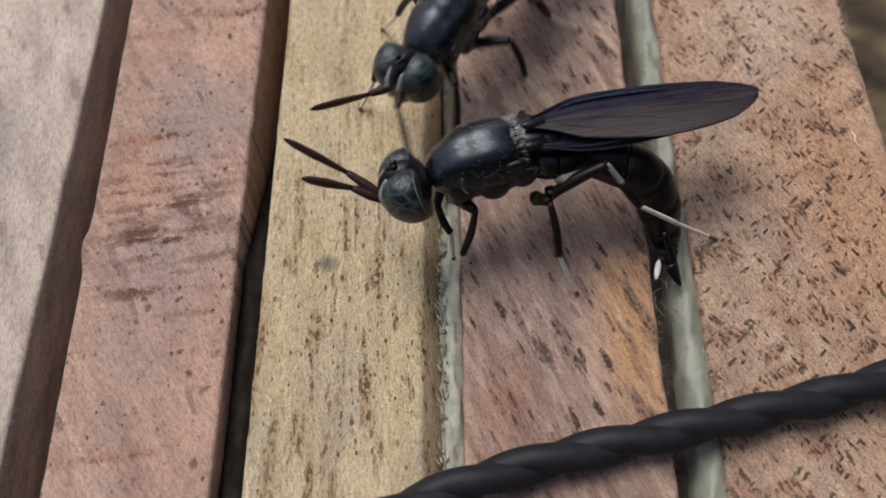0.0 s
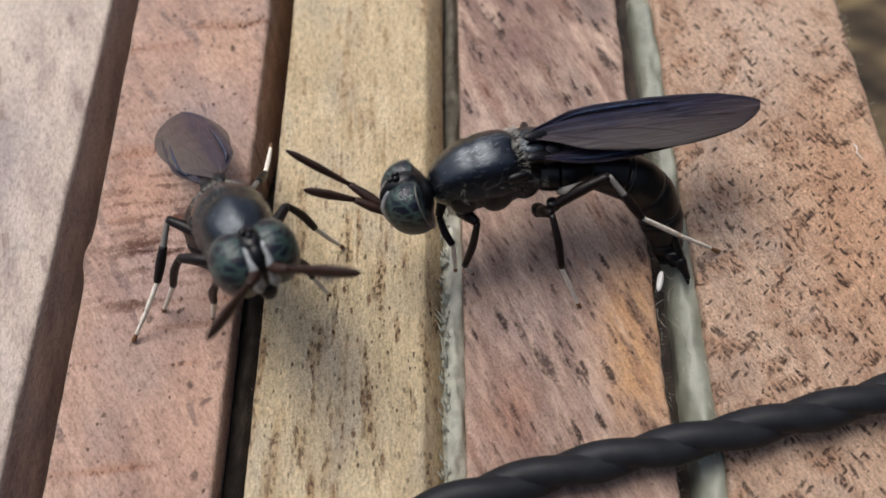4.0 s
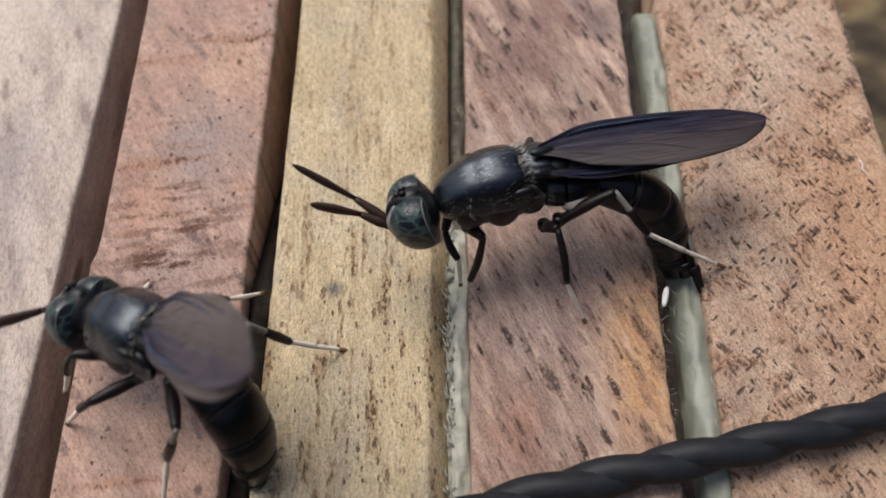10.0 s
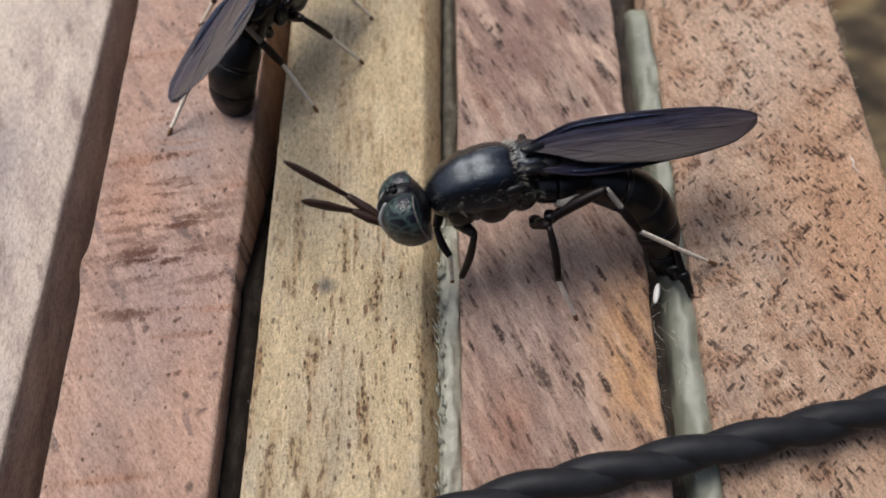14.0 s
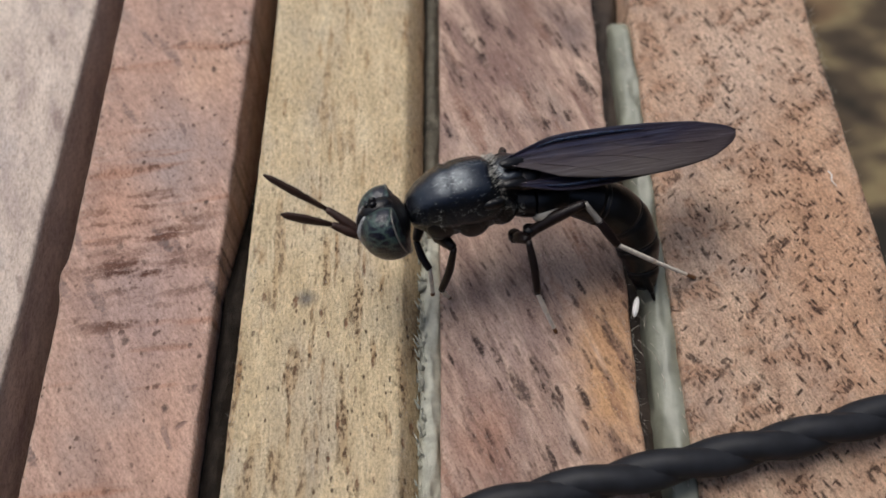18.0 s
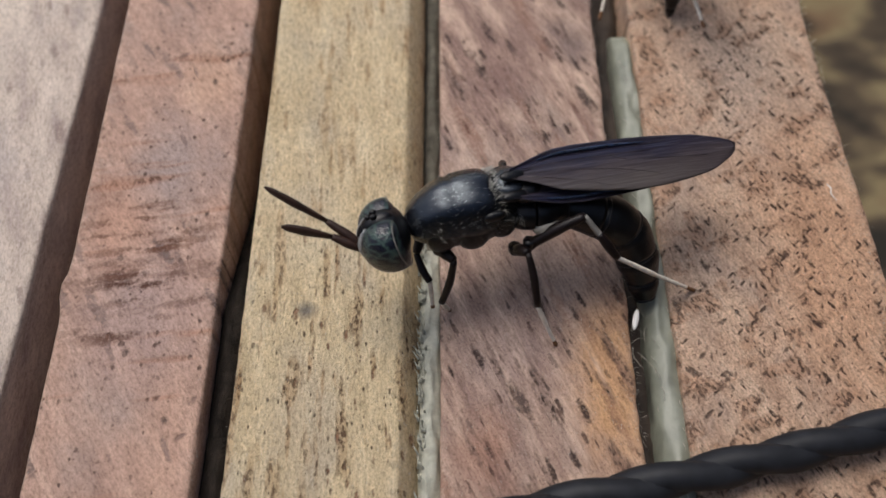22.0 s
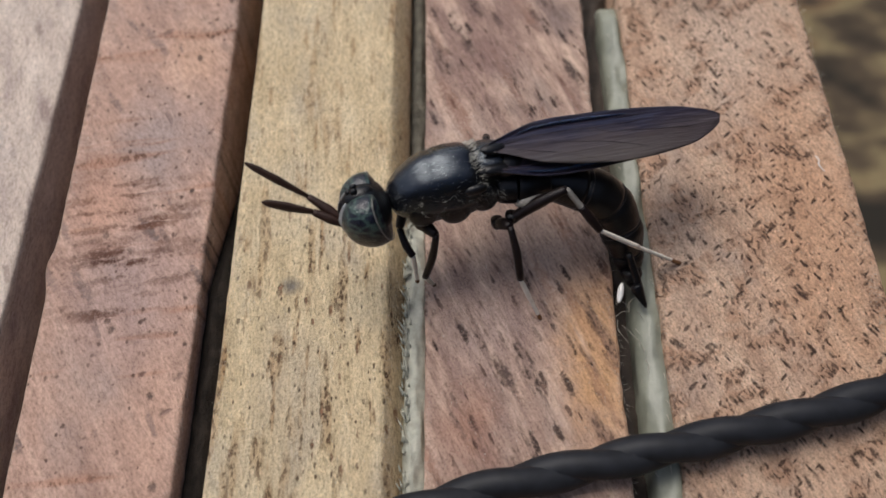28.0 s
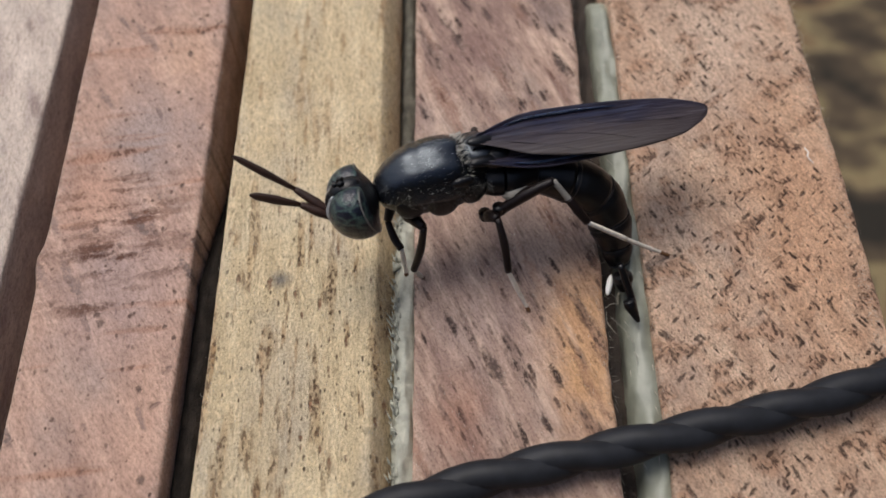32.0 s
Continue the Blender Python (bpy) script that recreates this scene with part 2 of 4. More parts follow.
wood_red = wood("red_brown_wood", (0.64, 0.465, 0.36), (0.44, 0.30, 0.235), (0.25, 0.158, 0.135),
                [((0.85, 0.27), -24, 0.24, 0.5, (0.05, 0.032, 0.028), 0.9), ((1.5, 0.42), -24, 0.27, 0.45, (0.034, 0.02, 0.017), 0.95), ((2.6, 0.65), -25, 0.27, 0.45, (0.07, 0.036, 0.028), 0.85), ((0.9, 0.13), -22, 0.4, 0.4, (0.22, 0.11, 0.075), 0.6)], -25, speck=0.6, torn=0.2, grain_len=1.3,
                lanes=[((1.1, 0.2), -24, 0.57, (0.20, 0.13, 0.11), 0.55, (0.035, 0.02, 0.016), 0.9), ((0.9, 0.16), -22, 0.60, (0.68, 0.50, 0.39), 0.6, (0.3, 0.18, 0.13), 0.3)],
                # tone patches; the third greys the board below the standing fly
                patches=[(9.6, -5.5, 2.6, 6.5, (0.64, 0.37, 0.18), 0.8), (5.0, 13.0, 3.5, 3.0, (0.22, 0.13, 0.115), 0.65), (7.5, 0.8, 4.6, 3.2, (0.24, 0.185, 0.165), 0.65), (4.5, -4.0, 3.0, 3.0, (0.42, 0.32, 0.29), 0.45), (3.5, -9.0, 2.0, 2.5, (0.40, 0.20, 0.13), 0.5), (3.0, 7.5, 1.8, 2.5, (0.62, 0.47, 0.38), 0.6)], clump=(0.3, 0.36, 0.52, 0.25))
wood_salmon = wood("salmon_wood", (0.78, 0.565, 0.41), (0.67, 0.455, 0.32), (0.50, 0.32, 0.22),
                   [((2.6, 0.85), -34, 0.27, 0.25, (0.035, 0.018, 0.013), 0.97), ((2.9, 0.95), 46, 0.27, 0.3, (0.04, 0.022, 0.016), 0.96), ((1.7, 0.6), -24, 0.24, 0.55, (0.035, 0.019, 0.014), 0.95), ((3.4, 1.4), 8, 0.25, 0.5, (0.10, 0.052, 0.036), 0.88), ((5.0, 3.4), 0, 0.24, 0.6, (0.12, 0.065, 0.045), 0.85)], -24, speck=0.75, torn=0.3,
                   # the last patch paints the far end brighter, as the light falls there
                   patches=[(21.5, 2.0, 4.5, 14.0, (0.66, 0.375, 0.22), 0.65), (14.2, 3.0, 1.8, 9.0, (0.50, 0.39, 0.32), 0.5), (19.0, 14.0, 5.0, 6.0, (0.80, 0.61, 0.47), 0.6)],
                   lanes=[((0.55, 0.8), -30, 0.53, (0.56, 0.32, 0.20), 0.5, (0.05, 0.026, 0.019), 0.9)], dense=(21.0, 0.0, 9.0, 20.0, 0.85), clump=(0.6, 0.3, 0.42, 0.4))
wood_batten = wood("batten_wood", (0.16, 0.11, 0.07), (0.11, 0.075, 0.05), (0.06, 0.04, 0.03), [((1.1, 0.42), 0, 0.2, 0.6, (0.03, 0.02, 0.015), 0.8)])


def plain(name, colour, rough, spec=0.5, var=0.25, scale=2.0, bmp=0.2, dist=0.05, metal=0.0):
    m, nt, b = mat(name, rough, spec, metal)
    v = mapped(nt, (1, 1, 1))
    n = noise_tex(nt, v, scale, 4)
    nt.links.new(ramp(nt, n, (0.3, tuple(c * (1 - var) for c in colour)), (0.7, tuple(min(1, c * (1 + var)) for c in colour))), b.inputs["Base Color"])
    bump(nt, b, noise_tex(nt, v, scale * 8, 4), bmp, dist)
    return m


# two dark fillers, added to blacken the slat gaps
gap_black = plain("black_gap_dirt", (0.022, 0.017, 0.013), 0.85, 0.15, 0.5, 1.2, 0.8, 0.25)
old_glue = plain("brown_old_glue", (0.042, 0.030, 0.022), 0.6, 0.3, 0.4, 0.8, 0.6, 0.2)
glue = plain("dried_glue", (0.205, 0.212, 0.168), 0.45, 0.45, 0.3, 0.5, 0.3, 0.1)
old_sealant = plain("dull_sealant", (0.13, 0.12, 0.095), 0.75, 0.2, 0.3, 1.5, 0.6, 0.15)
glue_white = plain("pale_sealant", (0.40, 0.40, 0.33), 0.5, 0.5, 0.25, 2.0, 0.7, 0.15)
rubber = plain("black_cable_jacket", (0.012, 0.013, 0.016), 0.55, 0.22, 0.3, 1.5, 0.15, 0.03)
chitin = plain("black_chitin", (0.0035, 0.0035, 0.0045), 0.3, 0.3, 0.4, 2.0, 0.35, 0.05)
chitin_leg = plain("black_brown_leg", (0.007, 0.004, 0.004), 0.4, 0.25, 0.4, 4.0, 0.3, 0.03)
chitin_band = plain("grey_haired_band", (0.006, 0.006, 0.008), 0.42, 0.4, 0.4, 4.0, 0.4, 0.04)
cream = plain("cream_tarsus", (0.74, 0.68, 0.58), 0.5, 0.4, 0.15, 4.0, 0.2, 0.02)
brown_tip = plain("brown_claw", (0.17, 0.08, 0.035), 0.5, 0.4, 0.2, 4.0)
pale_skin = plain("pale_patch", (0.24, 0.22, 0.185), 0.4, 0.5, 0.25, 3.0)
hair_pale = plain("pale_hair", (0.52, 0.50, 0.44), 0.5)
hair_grey = plain("mid_grey_hair", (0.20, 0.20, 0.19), 0.5)
face_silver = plain("silvery_face_dust", (0.30, 0.31, 0.31), 0.38, 0.6, 0.6, 3.5, 0.6, 0.08)
hair_dark = plain("grey_hair", (0.06, 0.058, 0.052), 0.5)
egg_white = plain("white_egg", (0.75, 0.73, 0.68), 0.35, 0.5, 0.1)
fibre_pale = plain("pale_fibre", (0.50, 0.45, 0.38), 0.6)
fibre_grey = plain("greyish_fibre", (0.30, 0.27, 0.22), 0.6)
vein_brown = plain("dark_brown_vein", (0.026, 0.019, 0.020), 0.35, 0.5, 0.3, 4.0)
glint_blue = plain("blue_black_rib", (0.02, 0.04, 0.10), 0.22, 1.0, 0.4, 5.0, 0.9, 0.12)
tibia_grey = plain("grey_tibia_base", (0.17, 0.16, 0.145), 0.5, 0.4, 0.25, 4.0)
antenna_brown = plain("dark_brown_antenna", (0.028, 0.013, 0.009), 0.5, 0.25, 0.3, 4.0)


# surface of the unseen blocks that hold back the sky
blocker_dark = plain("dark_plaster", (0.045, 0.045, 0.035), 0.8, 0.2, 0.3, 0.02, 0.3, 2.0)


def eye_mat():
    """Compound eye: blue-black cells in a broken blue-green network, black below."""
    m, nt, b = mat("banded_eye", 0.28, 0.5)
    v = mapped(nt, (1.25, 1.25, 2.7), (0, 14, 0))
    edge = nd(nt, "ShaderNodeTexVoronoi", Scale=1.0, Randomness=0.85)
    edge.feature = "DISTANCE_TO_EDGE"
    warp = nt.nodes.new("ShaderNodeVectorMath")
    warp.operation = "MULTIPLY_ADD"
    col = nd(nt, "ShaderNodeTexNoise", Scale=2.2, Detail=3)
    nt.links.new(v, col.inputs["Vector"])
    nt.links.new(col.outputs["Color"], warp.inputs[0])
    warp.inputs[1].default_value = (0.5, 0.5, 0.5)
    nt.links.new(v, warp.inputs[2])
    nt.links.new(warp.outputs[0], edge.inputs["Vector"])
    net = ramp(nt, edge.outputs["Distance"], (0.02, (0.040, 0.066, 0.056)), (0.10, (0.016, 0.028, 0.031)), (0.17, (0.004, 0.005, 0.012)))
    sep = nt.nodes.new("ShaderNodeSeparateXYZ")
    iso = mapped(nt, (1, 1, 1))
    nt.links.new(iso, sep.inputs[0])
    low = calc(nt, "ADD", calc(nt, "MULTIPLY_ADD", sep.outputs[2], 0.4, 0.5), calc(nt, "MULTIPLY_ADD", noise_tex(nt, iso, 1.5, 2), 0.5, -0.25))
    nt.links.new(mix(nt, ramp(nt, low, (0.25, (0.95,) * 3), (0.55, (0, 0, 0))), net, (0.005, 0.006, 0.010)), b.inputs["Base Color"])
    cells = voro(nt, iso, 11.0)
    bump(nt, b, cells.outputs["Distance"], 0.5, 0.05)
    return m


def thorax_mat():
    """Blue-black cuticle with long dusted stripes, grey dust behind the cross groove and a broken sheen."""
    m, nt, b = mat("dusted_black_thorax", 0.3, 0.7)
    v = mapped(nt, (1, 1, 1))
    b.inputs["Specular Tint"].default_value = (0.8, 0.9, 1.0, 1)
    stripes = noise_tex(nt, mapped(nt, (0.35, 1.7, 1.2)), 1.0, 5, 0.7)
    base = ramp(nt, stripes, (0.42, (0.002, 0.002, 0.004)), (0.56, (0.004, 0.005, 0.008)), (0.7, (0.026, 0.028, 0.030)))
    sep = nt.nodes.new("ShaderNodeSeparateXYZ")
    nt.links.new(v, sep.inputs[0])
    dust = calc(nt, "ADD", calc(nt, "MULTIPLY_ADD", sep.outputs[0], -0.25, 0.62), calc(nt, "MULTIPLY_ADD", noise_tex(nt, v, 1.4, 4, 0.65), 0.9, -0.45))
    base = mix(nt, ramp(nt, dust, (0.45, (0, 0, 0)), (0.8, (0.6,) * 3)), base, (0.013, 0.014, 0.016))
    nt.links.new(base, b.inputs["Base Color"])
    nt.links.new(ramp(nt, stripes, (0.42, (0.13,) * 3), (0.7, (0.3,) * 3)), b.inputs["Roughness"])
    fz = noise_tex(nt, mapped(nt, (3.5, 12, 12)), 1.0, 4, 0.75)
    bump(nt, b, mix(nt, 0.62, fz, noise_tex(nt, mapped(nt, (0.7, 1.5, 1.2)), 1.0, 4, 0.65)), 0.4, 0.14)
    return m


def wing_mat(front):
    """Smoky membrane: dark blue ribbed front half, brown-grey rear half paled by painted sky reflection; front is the
    side of the stiff margin.
    """
    m, nt, b = mat("smoky_wing", 0.3, 0.6)
    sep = nt.nodes.new("ShaderNodeSeparateXYZ")
    nt.links.new(mapped(nt, (1, 1, 1)), sep.inputs[0])
    chord = calc(nt, "MULTIPLY", sep.outputs[1], float(front))
    drift = calc(nt, "MULTIPLY_ADD", noise_tex(nt, mapped(nt, (0.3, 0.9, 1)), 1.0, 3), 1.6, -0.8)
    where = calc(nt, "MULTIPLY_ADD", calc(nt, "ADD", chord, drift), 0.32, 0.5)
    span = calc(nt, "MULTIPLY_ADD", sep.outputs[0], 0.085, 1.0)
    # brown membrane tones; the rear ones are lightened for the sky they reflect
    base = ramp(nt, where, (0.1, (0.075, 0.062, 0.055)), (0.42, (0.050, 0.038, 0.038)), (0.62, (0.012, 0.010, 0.020)), (0.9, (0.018, 0.013, 0.014)))
    base = mix(nt, ramp(nt, span, (0.0, (0.85,) * 3), (0.45, (0, 0, 0))), base, (0.040, 0.030, 0.032))
    nt.links.new(base, b.inputs["Base Color"])
    b.inputs["Alpha"].default_value = 0.93
    nt.links.new(ramp(nt, where, (0.4, (0.05,) * 3), (0.66, (0.45,) * 3)), b.inputs["Coat Weight"])
    b.inputs["Coat Roughness"].default_value = 0.18
    b.inputs["Coat Tint"].default_value = (0.5, 0.56, 1.0, 1)
    b.inputs["Specular Tint"].default_value = (1.0, 0.95, 0.95, 1)
    rib = noise_tex(nt, mapped(nt, (0.3, 4.5, 1)), 1.0, 2)
    cell = noise_tex(nt, mapped(nt, (6, 9, 1)), 1.0, 3, 0.7)
    bump(nt, b, mix(nt, 0.12, rib, cell), 0.8, 0.16)
    return m


eye_m, thorax_m = eye_mat(), thorax_mat()
wing_ms = {k: wing_mat(k) for k in (-1, 1)}


def ground_mat():
    m, nt, b = mat("leaf_litter", 0.8, 0.2)
    v = mapped(nt, (0.03, 0.06, 0.05))
    nt.links.new(ramp(nt, noise_tex(nt, v, 1.0, 3), (0.4, (0.02, 0.017, 0.013)), (0.5, (0.075, 0.055, 0.035)), (0.57, (0.19, 0.15, 0.08)), (0.66, (0.14, 0.09, 0.05)), (0.74, (0.03, 0.024, 0.018)), (0.82, (0.15, 0.13, 0.07))), b.inputs["Base Color"])
    return m


litter = ground_mat()


# ---- mesh helpers (millimetres) ----
def part(name, bm, material, parent, label="", smooth=True):
    me = bpy.data.meshes.new(name)
    bmesh.ops.scale(bm, vec=(MM, MM, MM), verts=bm.verts)
    bmesh.ops.recalc_face_normals(bm, faces=bm.faces)
    bm.to_mesh(me)
    bm.free()
    me.materials.append(material)
    if smooth:
        for p in me.polygons:
            p.use_smooth = True
    ob = new(name, me)
    ob.parent = parent
    if label:
        tagged(ob, label)
    return ob


def mpose(x, y, z, rx=0, ry=0, rz=0):
    return pose(x * MM, y * MM, z * MM, rx, ry, rz)


def rings(bm, loops, closed=True, caps=True):
    """Skin a list of vertex loops of equal length."""
    vs = [[bm.verts.new(p) for p in lp] for lp in loops]
    n = len(vs[0])
    for a, b in zip(vs, vs[1:]):
        for i in range(n if closed else n - 1):
            j = (i + 1) % n
            bm.faces.new((a[i], a[j], b[j], b[i]))
    if caps:
        bm.faces.new(vs[0][::-1])
        bm.faces.new(vs[-1])
    return vs


def tube(pts, radii, seg=10, flat=1.0, wob=0.0, spin=0.0, sections=4):
    """A bmesh tube along a smooth curve through pts with interpolated radii."""
    P = [Vector(p) for p in pts]
    C, Rr = [], []
    for i in range(len(P) - 1):
        p0, p1, p2, p3 = P[max(i - 1, 0)], P[i], P[i + 1], P[min(i + 2, len(P) - 1)]
        for k in range(sections):
            t = k / sections
            C.append(0.5 * ((2 * p1) + (p2 - p0) * t + (2 * p0 - 5 * p1 + 4 * p2 - p3) * t * t + (3 * p1 - p0 - 3 * p2 + p3) * t ** 3))
            Rr.append(radii[i] + (radii[i + 1] - radii[i]) * t)
    C.append(P[-1])
    Rr.append(radii[-1])
    bm = bmesh.new()
    loops = []
    side = None
    for i, c in enumerate(C):
        d = (C[min(i + 1, len(C) - 1)] - C[max(i - 1, 0)]).normalized()
        if side is None:
            side = d.cross(Vector((0, 0, 1)))
            if side.length < 0.1:
                side = d.cross(Vector((0, 1, 0)))
        side = (side - d * side.dot(d)).normalized()
        up = side.cross(d)
        r = Rr[i]
        loops.append([c + side * (math.cos(a + spin * i) * r * flat) + up * (math.sin(a + spin * i) * r) for a in [2 * math.pi * k / seg for k in range(seg)]])
    rings(bm, loops)
    return bm


def blob(c, r, seg=20, squash=None):
    bm = bmesh.new()
    bmesh.ops.create_uvsphere(bm, u_segments=seg, v_segments=max(6, seg * 2 // 3), radius=1)
    for v in bm.verts:
        v.co = Vector((v.co.x * r[0] + c[0], v.co.y * r[1] + c[1], v.co.z * r[2] + c[2]))
    return bm


def joined(*bms):
    out = bmesh.new()
    for b in bms:
        me = bpy.data.meshes.new("tmp")
        b.to_mesh(me)
        b.free()
        out.from_mesh(me)
        bpy.data.meshes.remove(me)
    return out


def tufts(n, fn, length, seed, thick=0.016):
    rnd = random.Random(seed)
    bm = bmesh.new()
    for _ in range(n):
        p, d = fn(rnd)
        d = (d + Vector((rnd.uniform(-.5, .5), rnd.uniform(-.5, .5), rnd.uniform(-.5, .5)))).normalized() * length * rnd.uniform(0.5, 1.2)
        s = d.orthogonal().normalized() * thick
        t = d.cross(s).normalized() * thick
        a = [bm.verts.new(p + s), bm.verts.new(p - s * 0.5 + t), bm.verts.new(p - s * 0.5 - t), bm.verts.new(p + d)]
        for q in ((0, 1, 3), (1, 2, 3), (2, 0, 3), (0, 2, 1)):
            bm.faces.new([a[i] for i in q])
    return bm


# ---- slatted panel ----
def slat(x0, x1, y0, y1, z0=-11.0, bl=0.25, br=0.25, chamf=0.0, seed=0, rough=0.05, nx=26, ny=170, left=None, right=None):
    """One board: rounded, slightly ragged edges; chamf widens the slope of its right edge; left and right bend its edges along y."""
    prof = [(x0 + 0.05, z0), (x0, z0 * 0.5), (x0, -bl)]
    prof += [(x0 + bl * (1 - math.cos(a)), -bl + bl * math.sin(a)) for a in (0.4, 0.8, 1.2)]
    xe = x1 - max(br, chamf)
    prof += [(x0 + bl + (xe - x0 - bl) * i / nx, 0) for i in range(nx + 1)]
    if chamf:
        prof += [(x1 - chamf * 0.93, -0.06), (x1 - chamf * 0.6, -0.45), (x1 - chamf * 0.25, -0.95), (x1, -1.45)]
    else:
        prof += [(x1 - br * (1 - math.cos(a)), -br + br * math.sin(a)) for a in (1.2, 0.8, 0.4)]
    prof += [(x1, -max(br, 1.6 * chamf) - 0.4), (x1, z0 * 0.5), (x1 - 0.05, z0)]
    bm = bmesh.new()
    loops = []
    for j in range(ny + 1):
        y = y0 + (y1 - y0) * j / ny
        lp = []
        a, b = left(y) if left else 0.0, right(y) if right else 0.0
        for x, z in prof:
            u = (x - x0) / (x1 - x0)
            e = noise.noise(Vector((x * 0.35 + seed * 7.1, y * 0.35, z * 0.4)))
            g = noise.noise(Vector((x * 2.3 + seed * 3.7, y * 1.9, z * 2.1)))
            edge = 1.0 if (x - x0 < 0.8 or x1 - x < 0.8) else 0.35
            lp.append((x + a * (1 - u) + b * u + (e * 0.05 + g * 0.07) * (edge if edge == 1 else 0.2), y, z + (e * 0.12 + g * 0.10) * edge * 0.6 + (0 if z < -1 else rough * e)))
        loops.append(lp)
    rings(bm, loops)
    return bm


Y0, Y1 = -46, 70
panel = tagged(new("slatted_panel"), "weathered panel of rough sawn wooden slats with glued gaps", "slatted panel")
part("slat", slat(-36, -19.4, Y0, Y1, seed=1), wood_grey, panel, "grey-pink rough wooden slat")
part("slat", slat(-17.42, -9.9, Y0, Y1, seed=2, left=lambda y: -0.2 - 0.016 * max(-12, min(y, 24)) - 0.3 * math.exp(-((y + 0.6) / 0.9) ** 2)), wood_pink, panel, "pink wooden slat with a cracked knot")
part("slat", slat(-8.55, 0.32, Y0, Y1, seed=3, chamf=0.95), wood_yellow, panel, "pale yellow wooden slat with a chamfered edge")
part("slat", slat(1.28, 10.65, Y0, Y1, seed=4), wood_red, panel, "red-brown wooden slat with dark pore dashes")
part("slat", slat(12.87, 23.8, Y0, Y1, seed=5, rough=0.12, right=lambda y: 0.028 * max(0, min(15 - y, 34))), wood_salmon, panel, "salmon wooden slat with torn dark grain")


def board(x0, x1, y0, y1, z0, z1):
    """A plank with softened edges."""
    bm = bmesh.new()
    bmesh.ops.create_cube(bm, size=1)
    for v in bm.verts:
        v.co = Vector(((x0 + x1) / 2 + v.co.x * (x1 - x0), (y0 + y1) / 2 + v.co.y * (y1 - y0), (z0 + z1) / 2 + v.co.z * (z1 - z0)))
    bmesh.ops.bevel(bm, geom=bm.edges[:], offset=0.4, segments=2, affect="EDGES")
    return bm


part("backing_board", board(-40, 25, Y0, 7.5, -17, -11.2), wood_batten, panel, "dark backing board under the gaps", smooth=False)


def bead(x0, x1, y0, y1, ztop, seed, n=120, lift=0.25, shift=0.0, fall=0.0):
    bm = bmesh.new()
    loops = []
    w = x1 - x0
    for j in range(n + 1):
        y = y0 + (y1 - y0) * j / n
        end = min(1.0, (y1 - y) / 1.6 + 0.05)
        xa = x0 + shift * max(0.0, min(1.0, (y + 4.0) / 3.0))
        w = x1 - xa
        lp = []
        for k in range(13):
            a = math.pi * k / 12
            r = noise.noise(Vector((k * 0.4 + seed, y * 0.5, 0)))
            q = noise.noise(Vector((k * 1.1 + seed, y * 1.7, 3)))
            lp.append((xa + w * (0.5 - 0.5 * math.cos(a)) * (0.9 + 0.1 * end) + 0.14 * r + 0.06 * q, y + 0.15 * q, ztop - fall * max(0.0, y + 1.0) - 0.9 + (0.9 + lift * r + 0.1 * q) * math.sin(a) * math.sqrt(end)))
        lp += [(x1, y, ztop - 8), (x0, y, ztop - 8)]
        loops.append(lp)
    rings(bm, loops)
    return bm


# near-black filler added to make this gap read dark; sinks towards the far end
part("old_glue", bead(-9.98, -8.45, Y0, 11, -1.1, 9.0, 200, 0.5, fall=0.42), gap_black, panel, "black dirt caked in the gap")
# added dark brown filler stands in for this gap's own shade
part("old_glue", bead(10.5, 12.85, Y0, Y1, -2.0, 8.0, 160, 0.5), old_glue, panel, "dark brown old glue in the gap")
part("glue_bead", bead(11.62, 13.3, Y0, 17.6, -0.4, 2.0, 260, 0.3, 0.1), glue, panel, "dull greenish dried glue bead")
part("sealant", bead(0.2, 1.42, Y0, 2.5, -0.75, 5.0, 300, 0.3), glue_white, panel, "frayed whitish sealant strip")
part("sealant", bead(0.25, 1.4, 2.0, Y1, -2.0, 6.0, 200, 0.2), old_sealant, panel, "thin dull grey sealant line")


def flakes(n, x0, x1, y0, y1, z, length, lean, seed, thick):
    """Many thin slivers in a strip along the boards."""
    def at(r):
        return Vector((r.uniform(x0, x1), r.uniform(y0, y1), z + r.uniform(-0.2, 0.05))), Vector(lean)
    return tufts(n, at, length, seed, thick)


part("bristle", flakes(120, 0.2, 0.6, -15, 2.5, -0.8, 0.7, (-0.4, 1.3, 0.2), 11, 0.07), glue_white, panel, "brushed whitish sealant slivers")
part("bristle", flakes(160, 0.4, 1.3, 2, 40, -1.5, 0.7, (0.4, -1.6, 0.5), 12, 0.05), old_sealant, panel)
part("bristle", flakes(60, 11.6, 12.9, -14, 16, -0.25, 0.6, (0.2, -1.5, 0.7), 13, 0.018), fibre_pale, panel, "pale fibres on the dried glue")
for ex, sd, n, ln in ((-17.3, 21, 260, 0.25), (-10.0, 22, 420, 0.28), (-8.25, 23, 700, 0.3), (-0.55, 24, 500, 0.3), (1.5, 25, 500, 0.3), (10.5, 26, 600, 0.4), (12.95, 27, 500, 0.35), (23.65, 28, 900, 0.45)):
    part("edge_fuzz", flakes(n, ex - 0.22, ex + 0.22, -16, 26, 0.0, ln, (0.0, -0.3, 0.5), sd, 0.008), fibre_pale, panel)
for sx0, sx1, sd in ((-8, 0, 31), (1.8, 10.4, 32), (13.2, 23.4, 33)):
    part("surface_fuzz", flakes(1600, sx0, sx1, -15, 14, 0.06, 0.22, (0.1, -0.8, 0.35), sd, 0.009), fibre_pale, panel)

